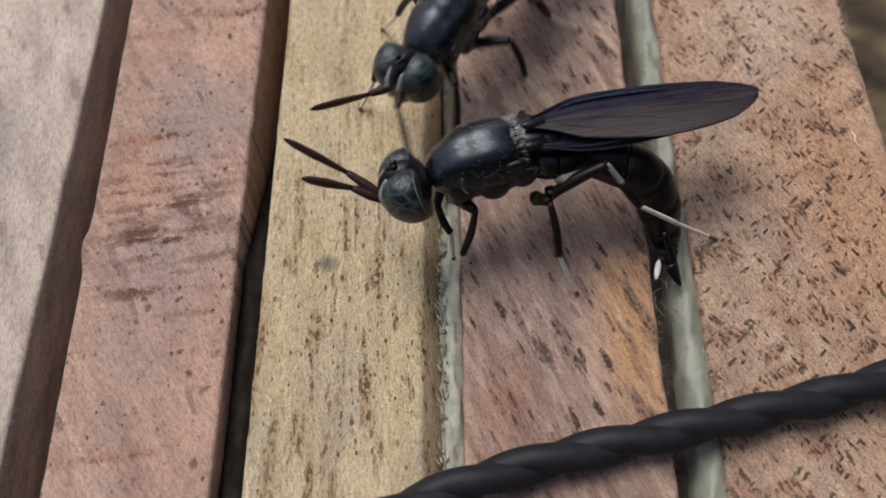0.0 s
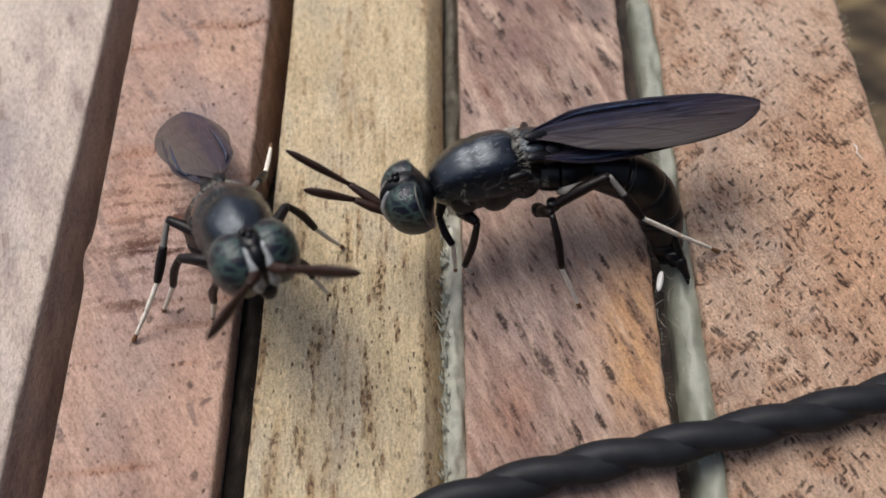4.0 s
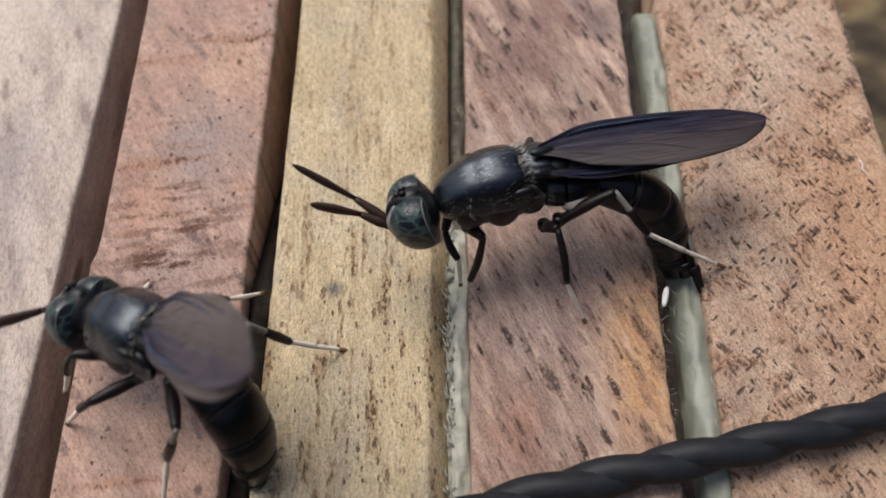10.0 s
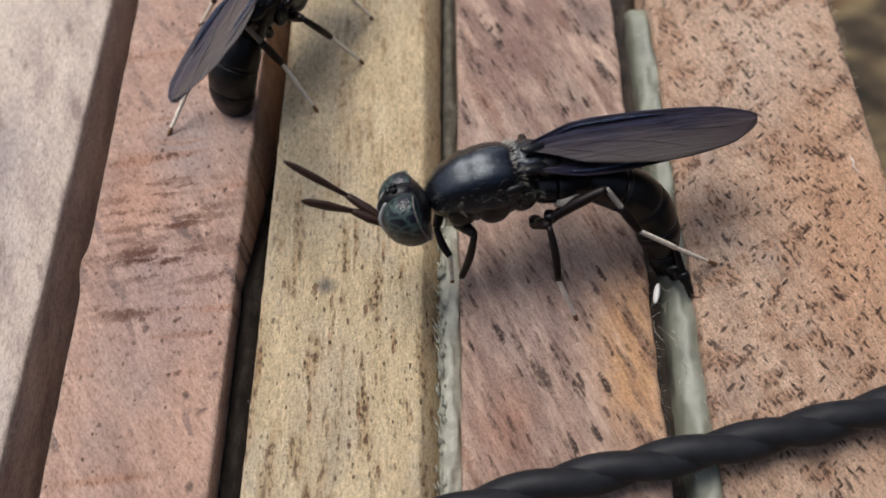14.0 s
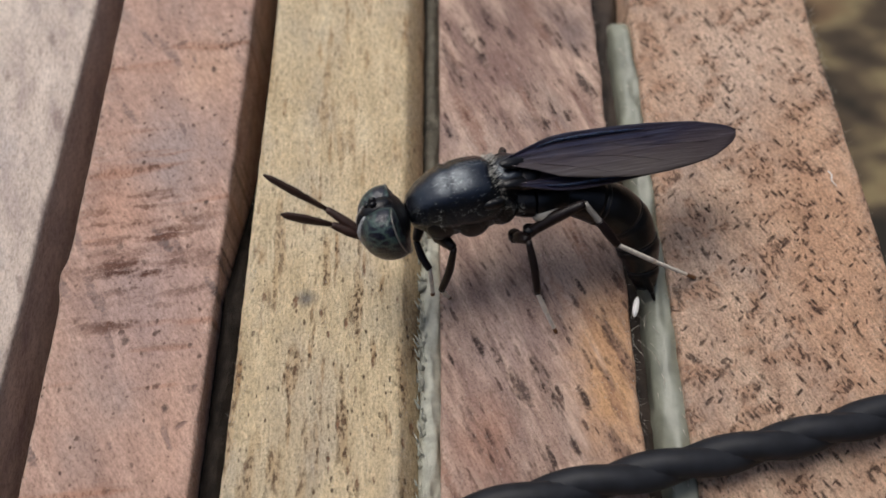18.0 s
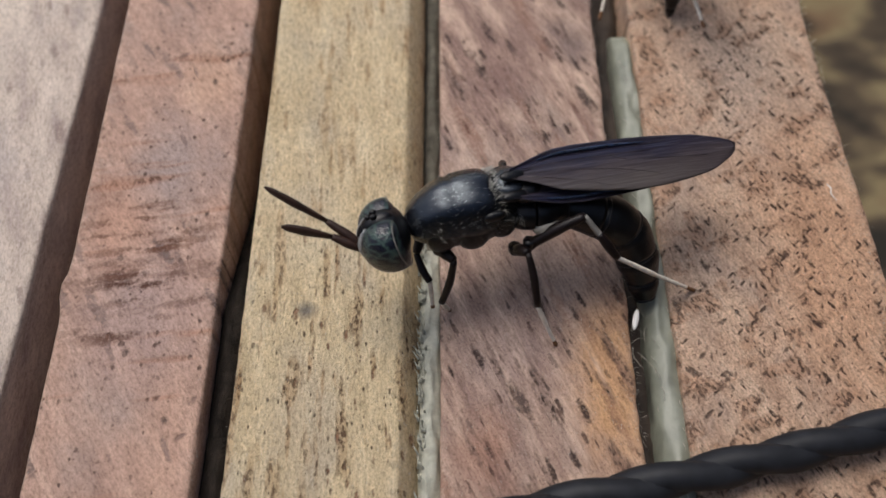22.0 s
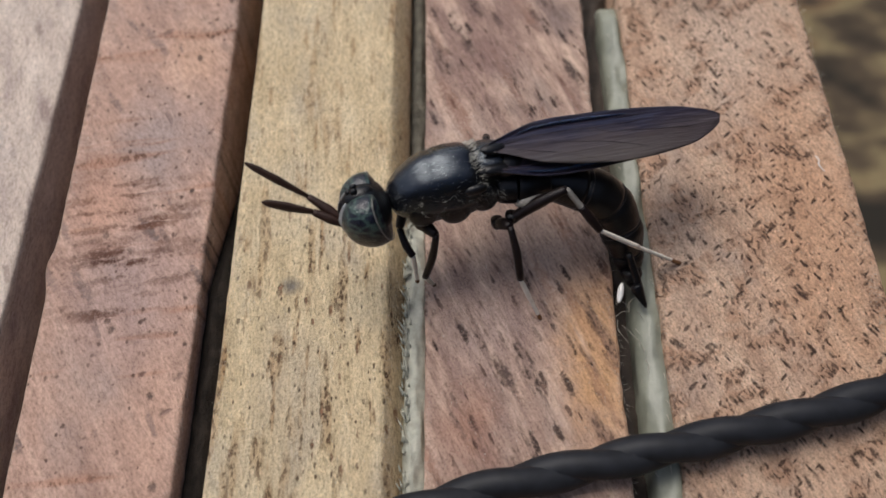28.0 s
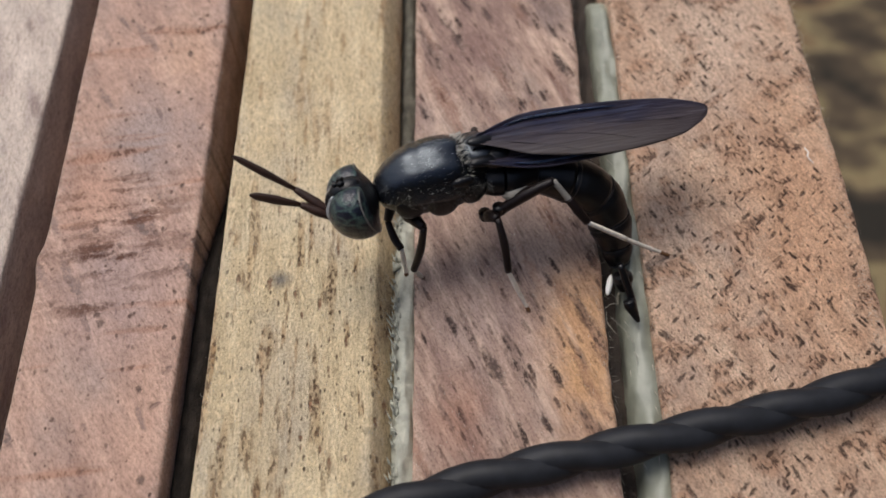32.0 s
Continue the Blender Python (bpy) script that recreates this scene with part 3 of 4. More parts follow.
ground = tagged(new("ground"), "blurred olive and brown leaf litter far below", "ground", kind="structure")
gm = bmesh.new()
bmesh.ops.create_grid(gm, x_segments=80, y_segments=80, size=1)
for v in gm.verts:
    v.co = Vector((math.copysign(abs(v.co.x) ** 3, v.co.x) * 60000, math.copysign(abs(v.co.y) ** 3, v.co.y) * 60000, 0))
    v.co.z = -150 + (25 * noise.noise(v.co * 0.012) if v.co.length < 1500 else 0)
part("litter", gm, litter, ground)


def sky_blocker(name, label, x0, x1, y0, y1, z0, z1):
    w = tagged(new(name), label, "wall", kind="structure")
    bm = bmesh.new()
    bmesh.ops.create_cube(bm, size=1)
    for v in bm.verts:
        v.co = Vector(((x0 + x1) / 2 + v.co.x * (x1 - x0), (y0 + y1) / 2 + v.co.y * (y1 - y0), (z0 + z1) / 2 + v.co.z * (z1 - z0)))
    part("plaster", bm, blocker_dark, w, smooth=False)


# unseen dark blocks, added to cut low sky light and its reflections
sky_blocker("wall_south", "plain dark weathered wall closing the yard", -900, 480, -640, -600, -170, 560)
sky_blocker("wall_east", "plain dark weathered wall beside the yard", 480, 520, -640, 900, -170, 560)


# ---- twisted cable ----
TWIST = 2.69

def cable():
    root = tagged(new("twisted_cable"), "black matt two-strand twisted cable lying across the slats", "cable")
    mid = [(-14, -22.5, 0.95), (-6.0, -16.1, 1.0), (-0.5, -13.4, 0.95), (4.5, -11.85, 0.95), (9.5, -10.75, 1.0), (14.5, -9.7, 1.1), (20.5, -8.25, 1.2), (28.0, -5.7, 1.2), (36, -2.2, 1.2)]
    P = [Vector(p) for p in mid]
    C = []
    for i in range(len(P) - 1):
        p0, p1, p2, p3 = P[max(i - 1, 0)], P[i], P[i + 1], P[min(i + 2, len(P) - 1)]
        for k in range(24):
            t = k / 24
            C.append(0.5 * ((2 * p1) + (p2 - p0) * t + (2 * p0 - 5 * p1 + 4 * p2 - p3) * t * t + (3 * p1 - p0 - 3 * p2 + p3) * t ** 3))
    for ph in (0, math.pi):
        bm = bmesh.new()
        loops, s = [], 0.0
        for i, c in enumerate(C):
            d = (C[min(i + 1, len(C) - 1)] - C[max(i - 1, 0)]).normalized()
            if i:
                s += (c - C[i - 1]).length
            side = d.cross(Vector((0, 0, 1))).normalized()
            up = side.cross(d)
            an = -s * 2 * math.pi / 7.0 + ph + TWIST
            o = c + (side * math.cos(an) + up * math.sin(an)) * 0.22
            r = 0.68
            loops.append([o + side * math.cos(k * math.pi / 7) * r + up * math.sin(k * math.pi / 7) * r for k in range(14)])
        rings(bm, loops)
        part("strand", bm, rubber, root)
    return root


cable()


# ---- flies ----
SPAN = (0, 0.08, 0.2, 0.52, 0.81, 0.93, 0.985, 1.0)
FRONT = (0.22, 0.55, 1.0, 1.08, 0.84, 0.48, 0.2, 0.03)
REAR = (0.22, 0.6, 1.2, 1.72, 1.36, 0.8, 0.36, 0.03)


def along(tab, s):
    for i in range(len(SPAN) - 1):
        if s <= SPAN[i + 1]:
            u = (s - SPAN[i]) / (SPAN[i + 1] - SPAN[i])
            d0 = (tab[i + 1] - tab[max(i - 1, 0)]) / (SPAN[i + 1] - SPAN[max(i - 1, 0)])
            d1 = (tab[min(i + 2, 7)] - tab[i]) / (SPAN[min(i + 2, 7)] - SPAN[i])
            h = SPAN[i + 1] - SPAN[i]
            return tab[i] * (1 + 2 * u) * (1 - u) ** 2 + d0 * h * u * (1 - u) ** 2 + tab[i + 1] * u * u * (3 - 2 * u) + d1 * h * u * u * (u - 1)
    return tab[-1]


def wing_bm(length, front, wide=1.0, thick=0.03):
    """A wing blade along -x from its root; its stiff front margin lies on the side given."""
    bm = bmesh.new()
    nx, ny = 56, 20
    top, bot = [], []
    for i in range(nx + 1):
        s = i / nx
        a, b = wide * along(FRONT, s), wide * along(REAR, s)
        rt, rb = [], []
        for j in range(ny + 1):
            q = j / ny
            y = a - (a + b) * q
            ridge = 0.05 * math.cos(q * 24) * (1 - q) * (1 - 0.9 * s)
            z = -0.22 * (q - 0.35) ** 2 * (a + b) / 2.5 + ridge - 0.25 * s * s + (0.05 if q < 0.06 else 0) + 0.03 * noise.noise(Vector((s * 9, q * 5, front)))
            p = Vector((-s * length, y * front, z))
            rt.append(bm.verts.new(p + Vector((0, 0, thick))))
            rb.append(bm.verts.new(p))
        top.append(rt)
        bot.append(rb)
    for i in range(nx):
        for j in range(ny):
            bm.faces.new((top[i][j], top[i][j + 1], top[i + 1][j + 1], top[i + 1][j]))
            bm.faces.new((bot[i][j], bot[i + 1][j], bot[i + 1][j + 1], bot[i][j + 1]))
        for j in (0, ny):
            bm.faces.new((top[i][j], top[i + 1][j], bot[i + 1][j], bot[i][j]))
    for i in (0, nx):
        for j in range(ny):
            bm.faces.new((top[i][j], bot[i][j], bot[i][j + 1], top[i][j + 1]))
    bmesh.ops.recalc_face_normals(bm, faces=bm.faces)
    return bm


def veins(length, front, wide):
    """Centre lines of the wing's veins: span share and place between front (0) and rear (1)."""
    out = []
    for line in (((0.02, 0.03), (0.2, 0.02), (0.45, 0.02), (0.75, 0.03), (0.9, 0.05)), ((0.03, 0.3), (0.2, 0.2), (0.4, 0.17), (0.6, 0.14), (0.72, 0.06)), ((0.03, 0.45), (0.2, 0.33), (0.42, 0.3), (0.62, 0.27), (0.8, 0.12)), ((0.42, 0.3), (0.5, 0.42), (0.7, 0.5), (0.86, 0.6)), ((0.05, 0.55), (0.25, 0.55), (0.45, 0.6), (0.62, 0.8)), ((0.08, 0.7), (0.25, 0.78), (0.4, 0.93))):
        pts = []
        for s, q in line:
            a, b = wide * along(FRONT, s), wide * along(REAR, s)
            pts.append((-s * length, (a - (a + b) * q) * front, 0.03 - 0.22 * (q - 0.35) ** 2 * (a + b) / 2.5 + 0.05 * math.cos(q * 24) * (1 - q) * (1 - 0.9 * s) - 0.25 * s * s))
        out.append(pts)
    return out


def leg(root, hip, knee, ankle, foot, side, which, hind=False):
    """One leg part at its hip: femur, tibia, tarsus, claw as pieces under it."""
    h = Vector(hip)
    L = lambda p: tuple(Vector(p) - h)
    coxa = part(which + "_leg", tube([(0, 0, 0.3), (0, 0, 0), tuple(0.12 * Vector(L(knee)))], [0.3, 0.3, 0.22], 10), chitin, root)
    coxa.matrix_basis = mpose(*hip)
    k, a, f = L(knee), L(ankle), L(foot)
    m1 = tuple(0.5 * Vector(k) + Vector((0, 0, 0.10)))
    part("femur", tube([(0, 0, 0), m1, k], [0.24, 0.30, 0.19], 10), chitin_leg, coxa)
    kk, aa = Vector(k), Vector(a)
    if hind:
        part("tibia_base", tube([k, tuple(kk.lerp(aa, 0.4)), tuple(kk.lerp(aa, 0.45))], [0.13, 0.15, 0.17], 10), tibia_grey, coxa, "pale tibia base")
        part("tibia", tube([tuple(kk.lerp(aa, 0.42)), tuple(kk.lerp(aa, 0.7)), a], [0.19, 0.24, 0.18], 10), chitin_leg, coxa)
    else:
        part("tibia", tube([k, tuple(kk.lerp(aa, 0.5) + (kk.lerp(aa, 0.5) - 0.5 * aa).normalized() * 0.12), a], [0.15, 0.20, 0.17], 10), chitin_leg, coxa)
    ff = Vector(f)
    mid = aa.lerp(ff, 0.5) + Vector((0, 0, -0.06))
    end = aa.lerp(ff, 0.9)
    for u, w, r in ((0.0, 0.46, 0.135), (0.46, 0.68, 0.12), (0.68, 0.86, 0.11), (0.86, 1.0, 0.10)):
        p = lambda x: aa.lerp(mid, x * 2) if x < 0.5 else mid.lerp(end, x * 2 - 1)
        part("tarsus_segment", tube([tuple(p(u)), tuple(p((u + w) / 2)), tuple(p(w))], [r * 0.82, r * 0.95, r], 8), cream, coxa, "cream tarsus segment")
    part("claw", tube([tuple(end), f, tuple(ff + (ff - aa).normalized() * 0.25 + Vector((0, 0, 0.1)))], [0.09, 0.12, 0.04], 8), brown_tip, coxa, "brown claw")
    coxa["hip"], coxa["knee"], coxa["foot"] = list(hip), list(knee), list(foot)
    return coxa


def antenna(head, base, mid, tip):
    b = Vector(base)
    L = lambda p: tuple(Vector(p) - b)
    an = part("antenna", joined(tube([(0, 0, 0), tuple(0.45 * Vector(L(mid))), L(mid)], [0.15, 0.23, 0.14], 8), tube([L(mid), tuple(Vector(L(mid)).lerp(Vector(L(tip)), 0.5)), tuple(Vector(L(mid)).lerp(Vector(L(tip)), 0.85)), L(tip)], [0.14, 0.27, 0.22, 0.05], 10, 0.5)), antenna_brown, head)
    an.matrix_basis = mpose(*base)
    return an


THORAX = [(4.3, 5.3, 0.35, 0.4), (4.1, 5.3, 0.75, 0.75), (3.6, 5.34, 1.12, 1.14), (2.9, 5.38, 1.4, 1.5), (2.3, 5.4, 1.54, 1.68), (2.05, 5.4, 1.53, 1.65), (1.8, 5.4, 1.57, 1.71), (1.2, 5.38, 1.6, 1.74), (0.6, 5.36, 1.54, 1.67), (0.2, 5.34, 1.42, 1.52), (0.05, 5.3, 1.28, 1.36), (-0.4, 5.2, 1.15, 1.2), (-0.9, 5.0, 0.9, 1.05), (-1.3, 4.9, 0.75, 0.92)]


def fly(label, head_pose, antennae, abdomen, radii, legs, wing_poses, waist=(-1.1, 0.2, 4.9), flat=1.25, wing_len=11.6, wide=1.0):
    root = tagged(new("soldier_fly"), label, "fly", group="black flies")
    # thorax
    bm = bmesh.new()
    rings(bm, [[(x, ry * math.cos(a), zc + rz * math.sin(a) * (1.0 if math.sin(a) > 0 else 0.98)) for a in [2 * math.pi * k / 28 for k in range(28)]] for x, zc, ry, rz in THORAX])
    th = part("thorax", bm, chitin, root, "black thorax")
    arc = [math.pi * (-0.04 + 1.08 * k / 40) for k in range(41)]
    loops = []
    for x, zc, ry, rz in THORAX[:11]:
        dip = 0.025 if abs(x - 2.05) < 0.02 else 0
        lift = lambda a: 1.05 - dip + 0.018 * math.cos(7 * (a - math.pi / 2)) + 0.02 * noise.noise(Vector((x * 1.3, a * 2.0, 4.0)))
        loops.append([(x + 0.03, ry * lift(a) * math.cos(a), zc + rz * lift(a) * math.sin(a)) for a in arc] + [(x, -ry * 0.8, zc - 0.05), (x, ry * 0.8, zc - 0.05)])
    bm = bmesh.new()
    rings(bm, loops)
    part("back_shield", bm, thorax_m, th, "glossy black back shield")
    part("hind_plate", blob((-1.25, 0.1, 5.95), (1.0, 1.05, 0.7)), chitin, th)
    part("scutellum", blob((-0.55, 0, 6.3), (0.95, 1.0, 0.52)), thorax_m, th)
    for sd in (1, -1):
        for c, r in (((2.9, 1.1, 4.95), (0.75, 0.35, 0.75)), ((1.5, 1.3, 4.95), (0.8, 0.36, 0.9)), ((0.1, 1.15, 5.0), (0.7, 0.36, 0.8)), ((0.5, 1.5, 5.85), (0.55, 0.2, 0.25))):
            part("side_plate", blob((c[0], c[1] * sd, c[2]), r, 16), chitin, th)
    def on_thorax(r):
        i = r.randrange(1, len(THORAX) - 2)
        x, zc, ry, rz = THORAX[i]
        a = r.uniform(-0.6, math.pi + 0.6)
        return Vector((x + r.uniform(-.3, .3), 1.05 * ry * math.cos(a), zc + 1.05 * rz * math.sin(a))), Vector((-1.0, math.cos(a) * 0.35, math.sin(a) * 0.35))
    part("hairs", tufts(700, on_thorax, 0.2, 3, 0.0042), hair_grey, th, "short pale hairs")
    def on_collar(r):
        a = r.gauss(math.pi / 2, 0.75)
        x = r.uniform(-0.05, 0.45)
        return Vector((x, 1.5 * math.cos(a), 5.36 + 1.62 * math.sin(a))), Vector((-1.3, 0.4 * math.cos(a), 0.55 * math.sin(a)))
    part("fringe", tufts(300, on_collar, 0.24, 4, 0.007), hair_pale, th, "silvery hair fringe")
    def on_neck(r):
        sd = r.choice((1, -1))
        a = r.uniform(-0.7, 1.2)
        x = r.uniform(2.9, 3.9)
        w = 1.5 - 0.62 * (x - 2.9)
        return Vector((x, sd * w * math.cos(a), 5.35 + w * math.sin(a))), Vector((-0.6, sd * 0.5 * math.cos(a), 0.5 * math.sin(a) - 0.3))
    part("shoulder_hairs", tufts(300, on_neck, 0.24, 6, 0.007), hair_pale, th, "thin silvery shoulder hairs")
    def on_flank(r):
        sd = r.choice((1, -1))
        return Vector((r.uniform(-0.8, 2.6), sd * r.uniform(1.35, 1.6), r.uniform(4.4, 5.5))), Vector((-0.7, sd * 0.5, -0.6))
    part("flank_hairs", tufts(420, on_flank, 0.26, 7, 0.006), hair_grey, th, "grey flank hairs")
    for sd in (1, -1):
        part("wing_hinge", joined(blob((-0.45, 0.85 * sd, 6.25), (0.75, 0.36, 0.26), 16), blob((-1.2, 0.6 * sd, 6.1), (0.8, 0.4, 0.22), 16)), chitin, th)
    # head
    head = part("head", joined(blob((-0.1, 0, 0), (0.85, 1.5, 1.15)), blob((0.62, 0, 0.1), (0.62, 0.5, 0.95)), blob((0.1, 0, 0.85), (0.75, 0.5, 0.42), 14)), chitin, root, "black head with a pale streaked face")
    head.matrix_basis = head_pose
    for s in (1, -1):
        ball = blob((0, 0, 0), (1.2, 0.98, 1.25), 28)
        for v in ball.verts:
            if v.co.x < -0.5:
                v.co.x = -0.5 + (v.co.x + 0.5) * 0.3
        eye = part("eye", ball, eye_m, head, "dark blue-green banded eye")
        eye.matrix_basis = mpose(0.0, 0.7 * s, -0.05, 0, 0, -10 * s)
        ck = part("cheek", tube([(1.2 * math.cos(a), -0.2 * s, 1.22 * math.sin(a)) for a in [radians(d) for d in (50, 35, 18, 0, -18, -35)]], [0.03, 0.10, 0.17, 0.20, 0.24, 0.13], 10, sections=2), face_silver, head, "silvery cheek streak")
        ck.matrix_basis = mpose(0.0, 0.7 * s, -0.05, 0, 0, -10 * s)
        rim = [(-0.56, 0.87 * s * math.cos(a), 1.12 * math.sin(a)) for a in [radians(d) for d in range(-100, 101, 20)]]
        rim = part("eye_rim", tube(rim, [0.012] + [0.026] * 9 + [0.012], 8, sections=2), tibia_grey, head, "pale rear eye rim")
        rim.matrix_basis = mpose(0.0, 0.7 * s, -0.05, 0, 0, -10 * s)
        part("brow", tube([(0.95, 0.2 * s, 0.35), (0.85, 0.3 * s, 0.7), (0.6, 0.34 * s, 1.0)], [0.07, 0.12, 0.05], 10), face_silver, head, "silvery brow patch")
    part("ocelli", joined(blob((0.1, 0.15, 1.3), (0.17, 0.13, 0.13), 10), blob((0.1, -0.15, 1.3), (0.17, 0.13, 0.13), 10), blob((0.35, 0, 1.25), (0.15, 0.13, 0.13), 10)), chitin, head)
    part("mouth", blob((0.75, 0, -1.0), (0.3, 0.35, 0.45), 12), chitin_band, head)
    for a in antennae:
        antenna(head, *a)
    # abdomen in segments
    n = len(abdomen) - 1
    for i in range(n):
        a, b = Vector(abdomen[i]), Vector(abdomen[i + 1])
        prev = Vector(abdomen[i - 1]) if i else a - (b - a)
        nxt = Vector(abdomen[i + 2]) if i + 2 <= n else b + (b - a)
        c1 = a + (b - prev) * 0.17
        c2 = b - (nxt - a) * 0.17
        ra, rb = radii[i], radii[i + 1]
        seg = part("abdomen" if i == 0 else "abdomen_segment" if i < n - 2 else "ovipositor", tube([tuple(a - (b - prev) * 0.06), tuple(a.lerp(c1, 0.5)), tuple((c1 + c2) / 2), tuple(b.lerp(c2, 0.3))], [ra * 0.93, ra * 1.02, (ra + rb) / 2 * 1.03, rb * 1.0], 20, flat if i < n - 2 else 1.0), chitin, root if i == 0 else belly)
        if i == 0:
            belly = seg
        elif i < n - 2:
            part("segment_rim", tube([tuple(b - (nxt - a) * 0.02), tuple(b)], [rb * 1.015, rb * 0.985], 20, flat), chitin_band, belly, "greyish haired rim")
    def on_abdomen(r):
        i = r.randrange(1, n - 2)
        a, b = Vector(abdomen[i]), Vector(abdomen[i + 1])
        u = r.random()
        d = (b - a).normalized()
        o = d.orthogonal().normalized()
        e = o * math.cos(6.283 * u) + d.cross(o) * math.sin(6.283 * u)
        v = r.random()
        return a.lerp(b, v) + e * (radii[i] * (1 - v) + radii[i + 1] * v) * 1.0, d * 1.6 + e * 0.4
    part("hairs", tufts(500, on_abdomen, 0.16, 9, 0.005), hair_dark, belly)
    part("egg_tube", tube([tuple(Vector(abdomen[-1]).lerp(Vector(abdomen[-4]), u)) for u in (1.0, 0.6, 0.3, 0.0)], [0.16, 0.2, 0.17, 0.07], 10), chitin, belly)
    part("waist", blob(waist, (0.7, 0.45, 0.36)), pale_skin, root, "pale translucent waist")
    # wings
    for front, wp in zip((-1, 1), wing_poses):
        w = part("wing", wing_bm(wing_len, front, wide), wing_ms[front], root, "smoky purple-black folded wing")
        w.matrix_basis = wp
        for k, v in enumerate(veins(wing_len, front, wide)):
            part("vein", tube(v, [0.04 if k == 0 else 0.015] * (len(v) - 1) + [0.01], 6), vein_brown, w)
        # raised rib whose blue base colour paints the glint along the front margin
        ridge = [(-q * wing_len, wide * front * 0.72 * along(FRONT, q), 0.06 - 0.25 * q * q) for q in (0.12, 0.2, 0.3, 0.4, 0.5, 0.6)]
        part("front_rib", tube(ridge, [0.03, 0.1, 0.12, 0.11, 0.08, 0.02], 8, 0.6), glint_blue, w, "glossy blue-black front rib")
        part("wing_root", blob((-0.2, 0, -0.1), (0.7, 0.3, 0.2), 12), chitin, w)
    for L in legs:
        leg(root, *L)
    return root


def stance(x, y, z, yaw, pitch, roll):
    """Pose of a fly whose thorax centre stands at x, y, z."""
    return mpose(x, y, z, 0, 0, yaw) @ mpose(0, 0, 0, 0, pitch, 0) @ mpose(0, 0, 0, roll, 0, 0) @ mpose(-2, 0, -5.6)


BODY_A = stance(1.85, 0.8, 5.65, 195.4, 3, 18)
IN_A = BODY_A.inverted()


def in_a(p):
    return tuple((IN_A @ (Vector(p) * MM)) / MM)


def wing_at(rt, tip, up):
    """Pose of a wing from its root to its tip, in the space of the standing fly."""
    x = (Vector(rt) - Vector(tip)).normalized()
    y = Vector(up).cross(x).normalized()
    m = Matrix((x, y, x.cross(y))).transposed().to_4x4()
    m.translation = Vector(rt) * MM
    return IN_A @ m


LEGS_A = [((1.16, -0.43, 3.9), (1.86, -1.15, 4.2), (1.33, -1.96, 1.5), (1.73, -1.68, 0.05), 1, "fore"),
          ((4.72, -0.35, 3.8), (5.24, -0.95, 4.6), (5.79, -2.66, 2.6), (6.89, -3.51, 0.1), 1, "mid"),
          ((5.35, -0.4, 4.4), (7.71, 0.18, 6.0), (9.38, -1.00, 4.3), (14.06, -0.54, 0.1), 1, "hind", True),
          ((0.6, 1.3, 3.9), (0.1, -0.1, 3.0), (0.75, -1.2, 2.2), (0.9, -1.5, 0.05), -1, "fore"),
          ((4.2, 2.1, 3.8), (4.3, 4.0, 4.4), (4.4, 5.4, 2.4), (5.6, 6.6, 0.1), -1, "mid"),
          ((5.2, 2.1, 4.0), (7.4, 4.2, 4.6), (9.0, 5.2, 2.0), (12.0, 6.5, 0.1), -1, "hind", True)]
LEGS_A = [(*[in_a(p) for p in L[:4]], *L[4:]) for L in LEGS_A]
HEAD_A = mpose(-1.15, -0.6, 5.65, 0, 0, 196) @ mpose(0, 0, 0, 0, 18, 0) @ mpose(0, 0, 0, 18, 0, 0) @ Matrix.Scale(1.06, 4)


def in_head(p):
    return tuple((HEAD_A.inverted() @ (Vector(p) * MM)) / MM)


fly_a = fly("black soldier fly standing still, abdomen bent down into the glued gap", IN_A @ HEAD_A,
            [[in_head(p) for p in q] for q in (((-2.25, -0.95, 5.25), (-3.85, -0.1, 5.9), (-6.58, 0.99, 7.0)), ((-2.25, -1.1, 5.15), (-3.6, -0.78, 5.7), (-5.81, -0.56, 6.2)))],
            [in_a(p) for p in [(4.6, 0.9, 5.2), (5.6, 0.9, 5.2), (6.83, 1.45, 4.80), (8.78, 1.42, 4.10), (10.14, 1.23, 3.10), (10.92, 0.49, 1.90), (11.40, -0.30, 0.70), (11.66, -0.91, -0.10), (11.93, -1.42, -0.70), (12.47, -2.21, -1.40)]],
            [0.75, 0.8, 0.9, 1.08, 1.12, 1.02, 0.74, 0.5, 0.3, 0.1], LEGS_A,
            [wing_at((4.27, 1.45, 7.4), (15.77, 5.18, 5.0), (0, 0, 1)), wing_at((4.4, 0.7, 6.9), (15.5, 4.93, 4.62), (0, -0.1, 1))], in_a((6.1, 0.25, 5.0)), 1.1, 12.3)
fly_a.matrix_basis = BODY_A

LEGS_B = []
for s, nm in ((1, "left"), (-1, "right")):
    LEGS_B += [((3.0, 0.9 * s, 4.1), (3.8, 2.0 * s, 4.3), (4.5, 2.6 * s, 2.3), (5.2, 3.2 * s, 0.1), s, "fore"),
               ((0.9, 1.0 * s, 3.8), (0.2, 2.9 * s, 4.6), (0.2, 4.0 * s, 2.5), (-0.1, 5.4 * s, 0.1), s, "mid"),
               ((-0.8, 0.8 * s, 4.0), (-2.9, 2.1 * s, 5.0), (-4.2, 3.0 * s, 2.4), (-6.2, 4.2 * s, 0.1), s, "hind", True)]
WINGS_B = [mpose(-0.4, -0.3, 6.95, 0, -9, -1.1), mpose(-0.4, 0.3, 7.07, 0, -9, 1.1)]
